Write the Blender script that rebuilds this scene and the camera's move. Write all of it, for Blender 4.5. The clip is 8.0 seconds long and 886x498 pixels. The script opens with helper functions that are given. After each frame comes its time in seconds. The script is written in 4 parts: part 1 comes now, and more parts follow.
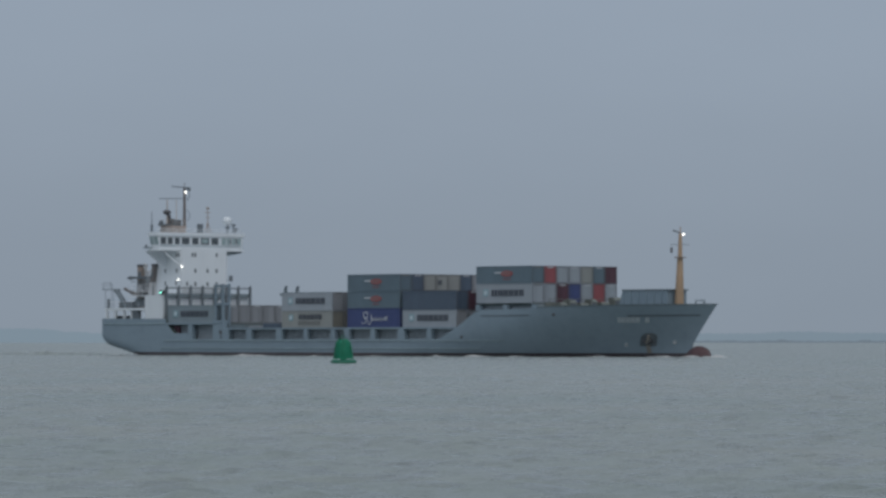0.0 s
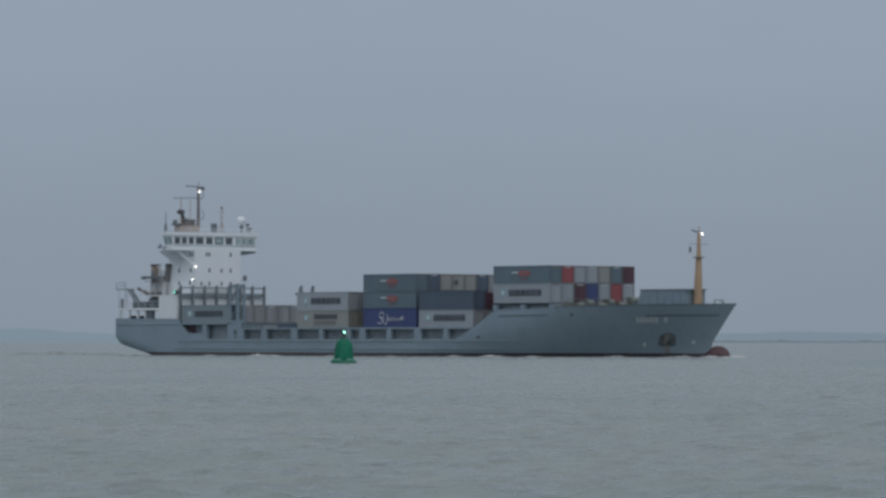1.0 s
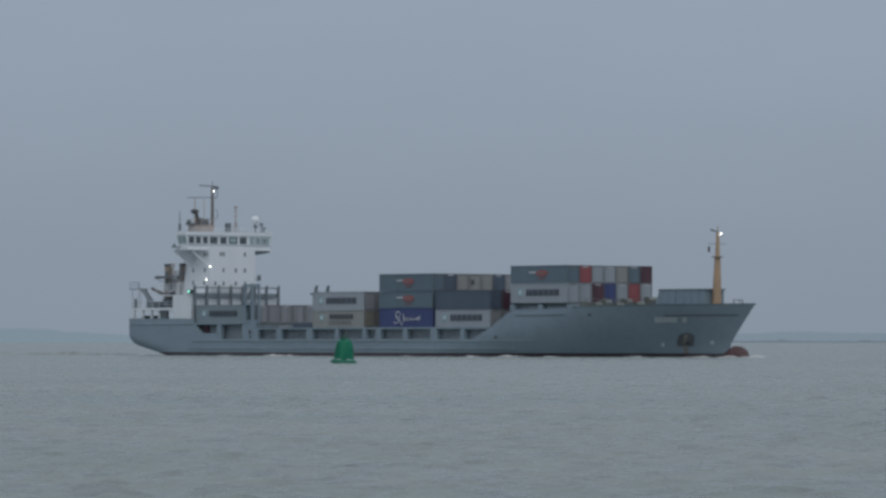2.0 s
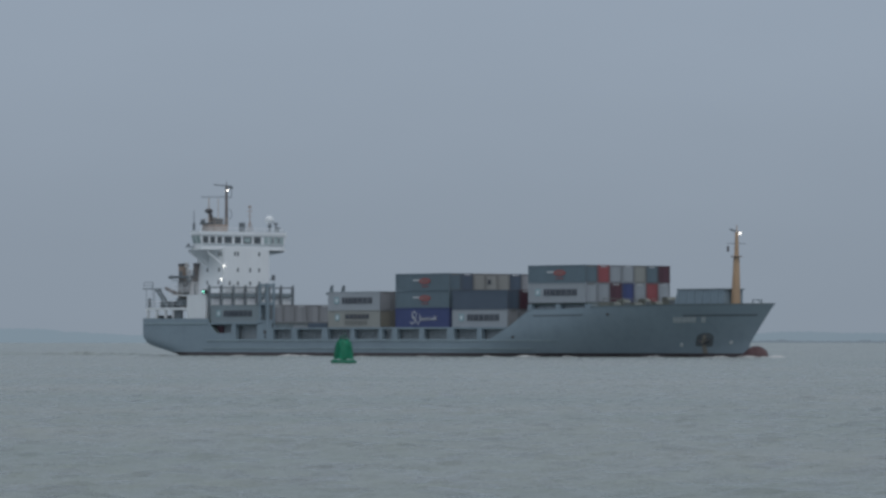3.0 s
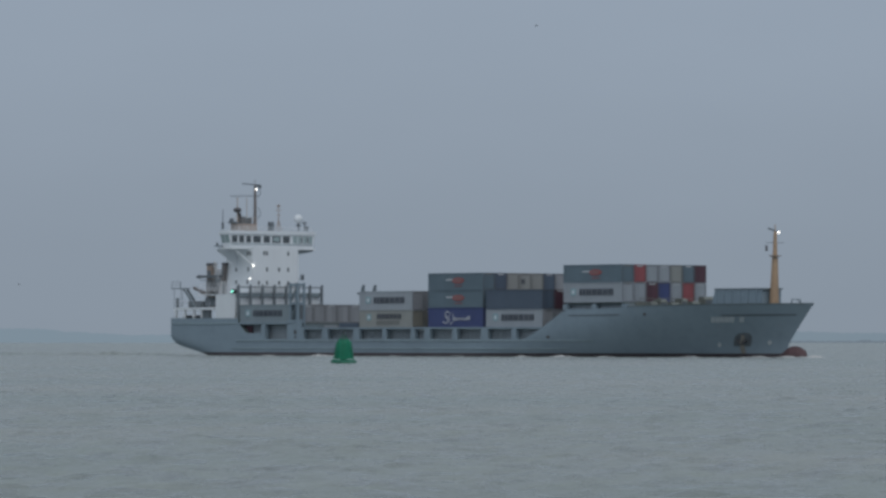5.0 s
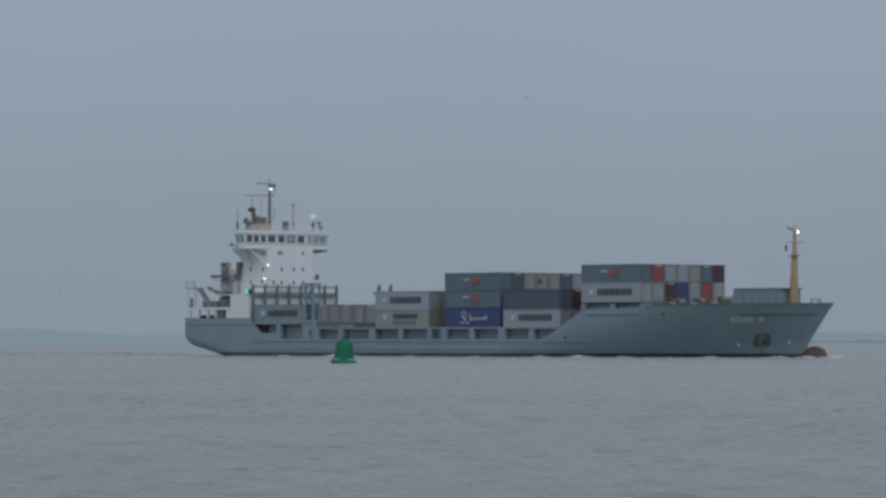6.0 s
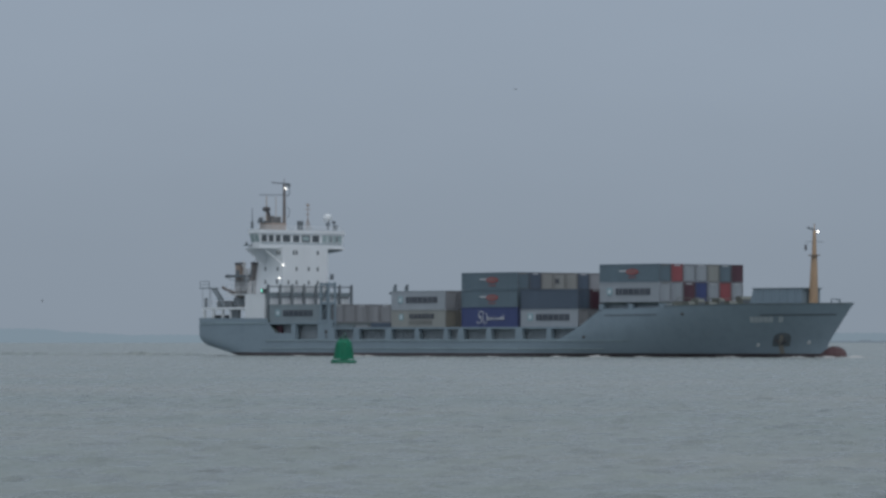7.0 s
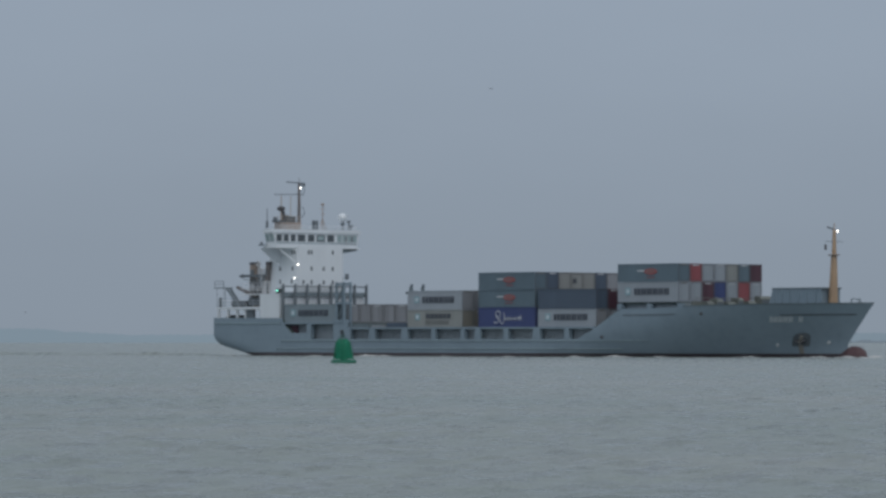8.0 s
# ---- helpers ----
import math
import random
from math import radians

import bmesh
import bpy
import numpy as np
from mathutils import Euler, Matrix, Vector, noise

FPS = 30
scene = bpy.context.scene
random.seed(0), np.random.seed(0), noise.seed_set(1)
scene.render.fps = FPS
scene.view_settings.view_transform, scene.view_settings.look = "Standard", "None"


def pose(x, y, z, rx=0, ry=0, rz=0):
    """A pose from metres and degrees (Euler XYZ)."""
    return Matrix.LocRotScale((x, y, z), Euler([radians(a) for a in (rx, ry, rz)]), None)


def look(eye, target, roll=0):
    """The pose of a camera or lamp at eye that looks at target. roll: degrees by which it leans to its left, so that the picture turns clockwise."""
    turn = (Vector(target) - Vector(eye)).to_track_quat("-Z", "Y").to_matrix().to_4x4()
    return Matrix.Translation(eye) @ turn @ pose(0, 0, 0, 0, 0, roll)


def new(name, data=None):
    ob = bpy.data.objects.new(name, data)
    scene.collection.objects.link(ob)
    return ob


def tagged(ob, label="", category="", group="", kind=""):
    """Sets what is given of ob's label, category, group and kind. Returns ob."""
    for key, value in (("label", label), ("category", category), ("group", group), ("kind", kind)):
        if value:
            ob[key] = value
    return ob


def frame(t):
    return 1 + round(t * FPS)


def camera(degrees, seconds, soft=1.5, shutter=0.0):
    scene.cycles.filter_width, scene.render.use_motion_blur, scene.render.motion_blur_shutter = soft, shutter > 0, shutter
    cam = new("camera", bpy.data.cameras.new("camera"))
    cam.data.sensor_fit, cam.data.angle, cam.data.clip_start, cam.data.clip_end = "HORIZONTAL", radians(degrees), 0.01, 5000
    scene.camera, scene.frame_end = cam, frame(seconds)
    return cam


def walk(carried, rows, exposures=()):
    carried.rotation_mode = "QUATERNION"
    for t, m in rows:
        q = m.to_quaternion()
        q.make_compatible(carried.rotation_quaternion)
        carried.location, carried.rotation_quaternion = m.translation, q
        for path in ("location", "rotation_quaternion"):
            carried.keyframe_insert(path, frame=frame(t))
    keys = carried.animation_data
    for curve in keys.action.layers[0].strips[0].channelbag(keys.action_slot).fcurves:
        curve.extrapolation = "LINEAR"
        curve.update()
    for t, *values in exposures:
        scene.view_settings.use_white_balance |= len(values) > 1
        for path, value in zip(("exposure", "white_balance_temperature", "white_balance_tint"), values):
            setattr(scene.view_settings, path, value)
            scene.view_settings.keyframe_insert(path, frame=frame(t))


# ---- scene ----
# ---------------------------------------------------------------- camera
cam = camera(11.192, 8.0, soft=3.0)
PITCH = 1.1565
HOLD = pose(0, 0, 2.42, 90 + PITCH, 0, 0)
walk(cam, [(0.0, HOLD), (8.0, HOLD)])

# ---------------------------------------------------------------- light
SUN_UP, SUN_TURN = 52.0, 170.0
world = bpy.data.worlds.new("overcast_sky")
scene.world = world
world.use_nodes = True
wn, wl = world.node_tree.nodes, world.node_tree.links
wn.clear()
sky = wn.new("ShaderNodeTexSky")
sky.sky_type, sky.sun_disc = "NISHITA", False
sky.sun_elevation, sky.sun_rotation = radians(SUN_UP), radians(SUN_TURN)
sky.dust_density, sky.air_density = 4.0, 1.0
sky_bg = wn.new("ShaderNodeBackground")
sky_bg.inputs["Strength"].default_value = 0.05
wl.new(sky.outputs[0], sky_bg.inputs["Color"])
# the cloud deck: grey, a little brighter overhead, faint broad mottling
coord = wn.new("ShaderNodeTexCoord")
split = wn.new("ShaderNodeSeparateXYZ")
wl.new(coord.outputs["Generated"], split.inputs[0])
ramp = wn.new("ShaderNodeValToRGB")
ramp.color_ramp.elements[0].position, ramp.color_ramp.elements[0].color = 0.0, (0.254, 0.304, 0.366, 1)
ramp.color_ramp.elements[1].position, ramp.color_ramp.elements[1].color = 1.0, (0.52, 0.58, 0.66, 1)
mid_stop = ramp.color_ramp.elements.new(0.075)
mid_stop.color = (0.298, 0.360, 0.443, 1)
wl.new(split.outputs["Z"], ramp.inputs[0])
stretch = wn.new("ShaderNodeMapping")
stretch.inputs["Scale"].default_value = (9, 9, 26)
wl.new(coord.outputs["Generated"], stretch.inputs[0])
cloud = wn.new("ShaderNodeTexNoise")
cloud.inputs["Scale"].default_value, cloud.inputs["Detail"].default_value = 1.0, 4.0
wl.new(stretch.outputs[0], cloud.inputs["Vector"])
cloud_range = wn.new("ShaderNodeMapRange")
cloud_range.inputs["To Min"].default_value, cloud_range.inputs["To Max"].default_value = 0.94, 1.06
wl.new(cloud.outputs[0], cloud_range.inputs[0])
deck_bg = wn.new("ShaderNodeBackground")
wl.new(ramp.outputs[0], deck_bg.inputs["Color"])
wl.new(cloud_range.outputs[0], deck_bg.inputs["Strength"])
sky_mix = wn.new("ShaderNodeMixShader")
sky_mix.inputs[0].default_value = 0.95
wl.new(sky_bg.outputs[0], sky_mix.inputs[1])
wl.new(deck_bg.outputs[0], sky_mix.inputs[2])
world_out = wn.new("ShaderNodeOutputWorld")
wl.new(sky_mix.outputs[0], world_out.inputs[0])

sun_data = bpy.data.lights.new("sun", "SUN")
sun_data.energy, sun_data.angle, sun_data.color = 0.8, radians(60), (1.0, 0.985, 0.965)
sun = new("sun", sun_data)
sun.matrix_world = look((0, 0, 0), (-0.10, 0.60, -0.79))


# ---------------------------------------------------------------- materials
def paint(name, color, rough=0.55, metal=0.0, vary=0.22, grain=1.5, streak=1.0, bump=0.15, dirt=(0.10, 0.09, 0.08), dirty=0.15, spread=0.0):
    """Painted or bare surface: broad patches, vertical streaks, fine grain and dirt; spread: difference between pieces."""
    m = bpy.data.materials.new(name)
    m.use_nodes = True
    n, l = m.node_tree.nodes, m.node_tree.links
    b = n["Principled BSDF"]
    b.inputs["Roughness"].default_value, b.inputs["Metallic"].default_value = rough, metal
    tc = n.new("ShaderNodeTexCoord")
    mp = n.new("ShaderNodeMapping")
    mp.inputs["Scale"].default_value = (grain, grain, grain * (0.25 if streak else 1.0))
    l.new(tc.outputs["Object"], mp.inputs[0])
    big = n.new("ShaderNodeTexNoise")
    big.inputs["Scale"].default_value, big.inputs["Detail"].default_value = 0.35, 3.0
    fine = n.new("ShaderNodeTexNoise")
    fine.inputs["Scale"].default_value, fine.inputs["Detail"].default_value = 2.5, 5.0
    for t in (big, fine):
        l.new(mp.outputs[0], t.inputs["Vector"])
    add = n.new("ShaderNodeMath")
    add.operation = "ADD"
    l.new(big.outputs[0], add.inputs[0])
    l.new(fine.outputs[0], add.inputs[1])
    rng = n.new("ShaderNodeMapRange")
    rng.inputs["From Min"].default_value, rng.inputs["From Max"].default_value = 0.6, 1.4
    rng.inputs["To Min"].default_value, rng.inputs["To Max"].default_value = 1 - vary, 1 + vary
    l.new(add.outputs[0], rng.inputs[0])
    last = rng.outputs[0]
    if spread:
        info = n.new("ShaderNodeObjectInfo")
        r2 = n.new("ShaderNodeMapRange")
        r2.inputs["To Min"].default_value, r2.inputs["To Max"].default_value = 1 - spread, 1 + spread
        l.new(info.outputs["Random"], r2.inputs[0])
        mul = n.new("ShaderNodeMath")
        mul.operation = "MULTIPLY"
        l.new(last, mul.inputs[0])
        l.new(r2.outputs[0], mul.inputs[1])
        last = mul.outputs[0]
    col = n.new("ShaderNodeVectorMath")
    col.operation = "SCALE"
    col.inputs[0].default_value = color
    l.new(last, col.inputs["Scale"])
    mask = n.new("ShaderNodeMapRange")
    mask.inputs["From Min"].default_value, mask.inputs["From Max"].default_value = 0.56, 0.78
    mask.inputs["To Max"].default_value = dirty
    l.new(fine.outputs[0], mask.inputs[0])
    mix = n.new("ShaderNodeMix")
    mix.data_type = "RGBA"
    l.new(mask.outputs[0], mix.inputs[0])
    l.new(col.outputs[0], mix.inputs[6])
    mix.inputs[7].default_value = (*dirt, 1)
    l.new(mix.outputs[2], b.inputs["Base Color"])
    bp = n.new("ShaderNodeBump")
    bp.inputs["Strength"].default_value, bp.inputs["Distance"].default_value = bump, 0.03
    l.new(fine.outputs[0], bp.inputs["Height"])
    l.new(bp.outputs[0], b.inputs["Normal"])
    return m


def glow(name, color, strength):
    m = bpy.data.materials.new(name)
    m.use_nodes = True
    b = m.node_tree.nodes["Principled BSDF"]
    b.inputs["Base Color"].default_value = (*color, 1)
    b.inputs["Emission Color"].default_value = (*color, 1)
    b.inputs["Emission Strength"].default_value = strength
    return m


def water_material():
    m = bpy.data.materials.new("estuary_water")
    m.use_nodes = True
    n, l = m.node_tree.nodes, m.node_tree.links
    b = n["Principled BSDF"]
    b.inputs["Roughness"].default_value, b.inputs["IOR"].default_value = 0.22, 1.33
    tc = n.new("ShaderNodeTexCoord")
    silt = n.new("ShaderNodeTexNoise")
    silt.inputs["Scale"].default_value, silt.inputs["Detail"].default_value = 0.03, 4.0
    l.new(tc.outputs["Object"], silt.inputs["Vector"])
    ramp = n.new("ShaderNodeValToRGB")
    ramp.color_ramp.elements[0].position, ramp.color_ramp.elements[0].color = 0.35, (0.214, 0.251, 0.238, 1)
    ramp.color_ramp.elements[1].position, ramp.color_ramp.elements[1].color = 0.65, (0.254, 0.275, 0.258, 1)
    l.new(silt.outputs[0], ramp.inputs[0])
    # wind patches: streaks of rougher and smoother water
    patch_map = n.new("ShaderNodeMapping")
    patch_map.inputs["Scale"].default_value = (0.8, 0.22, 1)
    patch = n.new("ShaderNodeTexNoise")
    patch.inputs["Scale"].default_value, patch.inputs["Detail"].default_value = 1.0, 6.0
    l.new(tc.outputs["Object"], patch_map.inputs[0])
    l.new(patch_map.outputs[0], patch.inputs["Vector"])
    rough = n.new("ShaderNodeMapRange")
    rough.inputs["From Min"].default_value, rough.inputs["From Max"].default_value = 0.35, 0.65
    rough.inputs["To Min"].default_value, rough.inputs["To Max"].default_value = 0.17, 0.42
    l.new(patch.outputs[0], rough.inputs[0])
    l.new(rough.outputs[0], b.inputs["Roughness"])
    # the ripples' light and dark streaks are put into the base colour
    streak_tone = n.new("ShaderNodeMapRange")
    streak_tone.inputs["From Min"].default_value, streak_tone.inputs["From Max"].default_value = 0.35, 0.65
    streak_tone.inputs["To Min"].default_value, streak_tone.inputs["To Max"].default_value = 0.86, 1.14
    l.new(patch.outputs[0], streak_tone.inputs[0])
    streaked_silt = n.new("ShaderNodeVectorMath")
    streaked_silt.operation = "SCALE"
    l.new(ramp.outputs[0], streaked_silt.inputs[0])
    l.new(streak_tone.outputs[0], streaked_silt.inputs["Scale"])
    l.new(streaked_silt.outputs[0], b.inputs["Base Color"])
    heights = []
    for scale, detail, size in ((3.4, 4.0, (0.9, 0.8, 1)), (1.0, 4.0, (0.7, 0.9, 1))):
        mp = n.new("ShaderNodeMapping")
        mp.inputs["Scale"].default_value = size
        t = n.new("ShaderNodeTexNoise")
        t.inputs["Scale"].default_value, t.inputs["Detail"].default_value = scale, detail
        l.new(tc.outputs["Object"], mp.inputs[0])
        l.new(mp.outputs[0], t.inputs["Vector"])
        heights.append(t)
    b1, b2 = n.new("ShaderNodeBump"), n.new("ShaderNodeBump")
    b1.inputs["Strength"].default_value, b1.inputs["Distance"].default_value = 1.0, 0.15
    b2.inputs["Strength"].default_value, b2.inputs["Distance"].default_value = 0.8, 0.26
    l.new(heights[0].outputs[0], b1.inputs["Height"])
    l.new(heights[1].outputs[0], b2.inputs["Height"])
    l.new(b2.outputs[0], b1.inputs["Normal"])
    l.new(b1.outputs[0], b.inputs["Normal"])
    return m


# the darkest paints are lightened to hold the distance haze in their colour
HULL = paint("hull_grey_paint", (0.226, 0.292, 0.341), 0.45, grain=0.35, vary=0.12, streak=0, dirty=0.22, dirt=(0.15, 0.15, 0.15))
BOOT = paint("antifouling_red", (0.062, 0.049, 0.055), 0.6, grain=0.6, vary=0.3)
BULB = paint("bulb_worn_red", (0.10, 0.054, 0.058), 0.65, grain=1.0, vary=0.3)
STRAKE = paint("strake_grey", (0.26, 0.33, 0.36), 0.5, grain=0.5)
DECK = paint("deck_grey_green", (0.10, 0.13, 0.13), 0.8, grain=0.8, streak=0)
DARK = paint("coaming_dark_grey", (0.115, 0.135, 0.15), 0.7, grain=0.7, dirty=0.4, dirt=(0.11, 0.09, 0.075))
COAMING = paint("coaming_grey", (0.28, 0.32, 0.35), 0.6, grain=0.7, dirty=0.45, dirt=(0.13, 0.11, 0.09))
STEEL = paint("steel_grey", (0.17, 0.21, 0.23), 0.55, grain=1.0, dirty=0.4)
POST = paint("post_grey", (0.145, 0.168, 0.185), 0.6, grain=1.0)
WHITE = paint("superstructure_white", (0.735, 0.77, 0.795), 0.4, grain=0.7, vary=0.05, dirty=0.15, dirt=(0.42, 0.38, 0.34))
GLASS = paint("window_dark", (0.085, 0.10, 0.112), 0.08, vary=0.1, dirty=0.0, bump=0.0)
# opaque panes; the pale colour stands for sky seen through the wings
WING_GLASS = paint("window_tinted", (0.33, 0.42, 0.43), 0.08, vary=0.1, dirty=0.0, bump=0.0)
YELLOW = paint("mast_ochre", (0.43, 0.295, 0.19), 0.5, grain=1.5, dirty=0.3, dirt=(0.25, 0.12, 0.05))
BUFF = paint("buff_paint", (0.45, 0.39, 0.34), 0.6, grain=1.5, dirty=0.4, dirt=(0.2, 0.12, 0.08))
MAST_TAN = paint("mast_house_tan", (0.36, 0.30, 0.265), 0.6, grain=1.5, dirty=0.5, dirt=(0.2, 0.12, 0.08))
MAST_BROWN = paint("mast_brown_grey", (0.17, 0.155, 0.15), 0.6, grain=1.5, dirty=0.5, dirt=(0.2, 0.11, 0.07))
FUNNEL = paint("funnel_brown", (0.31, 0.25, 0.21), 0.6, grain=1.5, dirty=0.4)
BLACK = paint("soot_black", (0.085, 0.085, 0.09), 0.7, grain=2)
RUST = paint("rust", (0.23, 0.185, 0.15), 0.85, grain=2.0, vary=0.35)
STAIN = paint("pale_rust_stain", (0.235, 0.225, 0.20), 0.8, grain=1.2, vary=0.3, dirty=0.5, dirt=(0.17, 0.13, 0.10))
LETTER = paint("lettering_pale", (0.60, 0.63, 0.64), 0.6, grain=2)
GREEN = paint("buoy_green", (0.018, 0.29, 0.165), 0.5, grain=2, vary=0.25, dirty=0.3, dirt=(0.03, 0.09, 0.06))
GREEN_DARK = paint("buoy_float_green", (0.008, 0.15, 0.09), 0.5, grain=2, vary=0.3, dirty=0.5, dirt=(0.02, 0.05, 0.035))
FOAM = paint("foam", (0.58, 0.58, 0.57), 0.9, grain=3, vary=0.3, dirty=0.5, dirt=(0.25, 0.25, 0.24))
GULL = paint("gull_feather", (0.14, 0.14, 0.14), 0.8, grain=20)
LAMP_WHITE = glow("lamp_white", (1.0, 0.96, 0.88), 5.0)
BUOY_LAMP = glow("buoy_lamp", (0.40, 1.0, 0.80), 5.0)
LAMP_GREEN = glow("lamp_green", (0.25, 1.0, 0.75), 5.0)
WATER = water_material()
BOX = {
    "pale": ("pale grey", paint("box_pale_grey", (0.320, 0.355, 0.390), 0.5, vary=0.10, spread=0.05)),
    "teal": ("grey-blue", paint("box_grey_blue", (0.245, 0.300, 0.330), 0.5, vary=0.10, spread=0.05)),
    "grey": ("grey", paint("box_grey", (0.275, 0.285, 0.303), 0.5, vary=0.12, spread=0.12)),
    "sage": ("grey-green", paint("box_grey_green", (0.12, 0.17, 0.205), 0.5, vary=0.12, spread=0.06)),
    "slate": ("dark slate-blue", paint("box_slate", (0.083, 0.113, 0.155), 0.5, vary=0.12, spread=0.1)),
    "blue": ("deep blue", paint("box_blue", (0.058, 0.079, 0.20), 0.5, vary=0.12, spread=0.06)),
    "red": ("faded red", paint("box_red", (0.30, 0.088, 0.098), 0.5, vary=0.12, spread=0.06)),
    "wine": ("dark wine-red", paint("box_wine", (0.10, 0.047, 0.064), 0.5, vary=0.12, spread=0.1)),
    "beige": ("beige", paint("box_beige", (0.295, 0.308, 0.295), 0.5, vary=0.10, spread=0.06)),
    "tan": ("yellowish tan", paint("box_tan", (0.25, 0.24, 0.205), 0.55, vary=0.12, spread=0.06)),
}
PALE_GREY = paint("pale_grey_paint", (0.50, 0.50, 0.50), 0.5, grain=1.0, vary=0.12, dirty=0.5, dirt=(0.22, 0.19, 0.17))
MARK_DARK = paint("mark_dark_grey", (0.06, 0.07, 0.09), 0.6, grain=2)
MARK_FADED = paint("mark_faded_grey", (0.20, 0.205, 0.20), 0.6, grain=2)
MARK_CYAN = paint("mark_pale_cyan", (0.24, 0.38, 0.42), 0.6, grain=2)
MARK_RED = paint("mark_red", (0.32, 0.095, 0.095), 0.6, grain=2)
MARK_WHITE = paint("mark_white", (0.55, 0.58, 0.61), 0.6, grain=2)


# ---------------------------------------------------------------- mesh helpers
def box(bm, x0, x1, y0, y1, z0, z1):
    v = [bm.verts.new((x, y, z)) for z in (z0, z1) for y in (y0, y1) for x in (x0, x1)]
    for q in ((0, 2, 3, 1), (4, 5, 7, 6), (0, 1, 5, 4), (2, 6, 7, 3), (0, 4, 6, 2), (1, 3, 7, 5)):
        bm.faces.new([v[i] for i in q])
    return bm


def rod(bm, p, q, r, r2=None, n=8):
    p, q = Vector(p), Vector(q)
    r2 = r if r2 is None else r2
    turn = (q - p).to_track_quat("Z", "Y")
    rings = []
    for c, rad in ((p, r), (q, r2)):
        rings.append([bm.verts.new(c + turn @ Vector((rad * math.cos(a), rad * math.sin(a), 0))) for a in (2 * math.pi * i / n for i in range(n))])
    for i in range(n):
        bm.faces.new((rings[0][i], rings[0][(i + 1) % n], rings[1][(i + 1) % n], rings[1][i]))
    bm.faces.new(rings[0][::-1])
    bm.faces.new(rings[1])
    return bm


def beam(bm, p, q, w, h):
    """A straight bar of rectangular section."""
    p, q = Vector(p), Vector(q)
    turn = (q - p).to_track_quat("Z", "Y")
    ends = [[bm.verts.new(c + turn @ Vector((sx * w / 2, sy * h / 2, 0))) for sx, sy in ((-1, -1), (1, -1), (1, 1), (-1, 1))] for c in (p, q)]
    for i in range(4):
        bm.faces.new((ends[0][i], ends[0][(i + 1) % 4], ends[1][(i + 1) % 4], ends[1][i]))
    bm.faces.new(ends[0][::-1])
    bm.faces.new(ends[1])
    return bm


def prism(bm, pts, axis, a, b):
    """A polygon drawn in the plane across the axis, drawn out from a to b."""
    def at(u, v, w):
        return {"x": (w, u, v), "y": (u, w, v), "z": (u, v, w)}[axis]
    lo = [bm.verts.new(at(u, v, a)) for u, v in pts]
    hi = [bm.verts.new(at(u, v, b)) for u, v in pts]
    k = len(pts)
    for i in range(k):
        bm.faces.new((lo[i], lo[(i + 1) % k], hi[(i + 1) % k], hi[i]))
    bm.faces.new(lo[::-1])
    bm.faces.new(hi)
    bmesh.ops.recalc_face_normals(bm, faces=bm.faces)
    return bm


def ball(bm, c, r, squash=(1, 1, 1), seg=14, ring=9):
    m = Matrix.Translation(c) @ Matrix.Diagonal((r * squash[0], r * squash[1], r * squash[2], 1))
    bmesh.ops.create_uvsphere(bm, u_segments=seg, v_segments=ring, radius=1.0, matrix=m)
    return bm


def grid_faces(bm, rows, wrap=False):
    for a, b in zip(rows, rows[1:]):
        k = len(a)
        for i in range(k if wrap else k - 1):
            bm.faces.new((a[i], a[(i + 1) % k], b[(i + 1) % k], b[i]))
    return bm


def mesh_of(name, bm, material, smooth=False):
    me = bpy.data.meshes.new(name)
    bm.to_mesh(me)
    bm.free()
    if material:
        me.materials.append(material)
    if smooth:
        me.polygons.foreach_set("use_smooth", [True] * len(me.polygons))
    return me


def part(name, bm, material, parent, label="", smooth=False):
    ob = new(name, mesh_of(name, bm, material, smooth))
    ob.parent = parent
    return tagged(ob, label)


def B():
    return bmesh.new()


# ---------------------------------------------------------------- the ship's way
def ship_pose(t):
    yaw = 48.11 - 0.0955 * t
    way = radians(48.11 - 0.04775 * t - 1.729)
    return pose(-8.25 + 3.596 * t * math.cos(way), 703.8 - 3.596 * t * math.sin(way), 0, 0, 0, -yaw)


SHIP_TIMES = (0.0, 2.0, 4.0, 6.0, 8.0)
START = ship_pose(0)


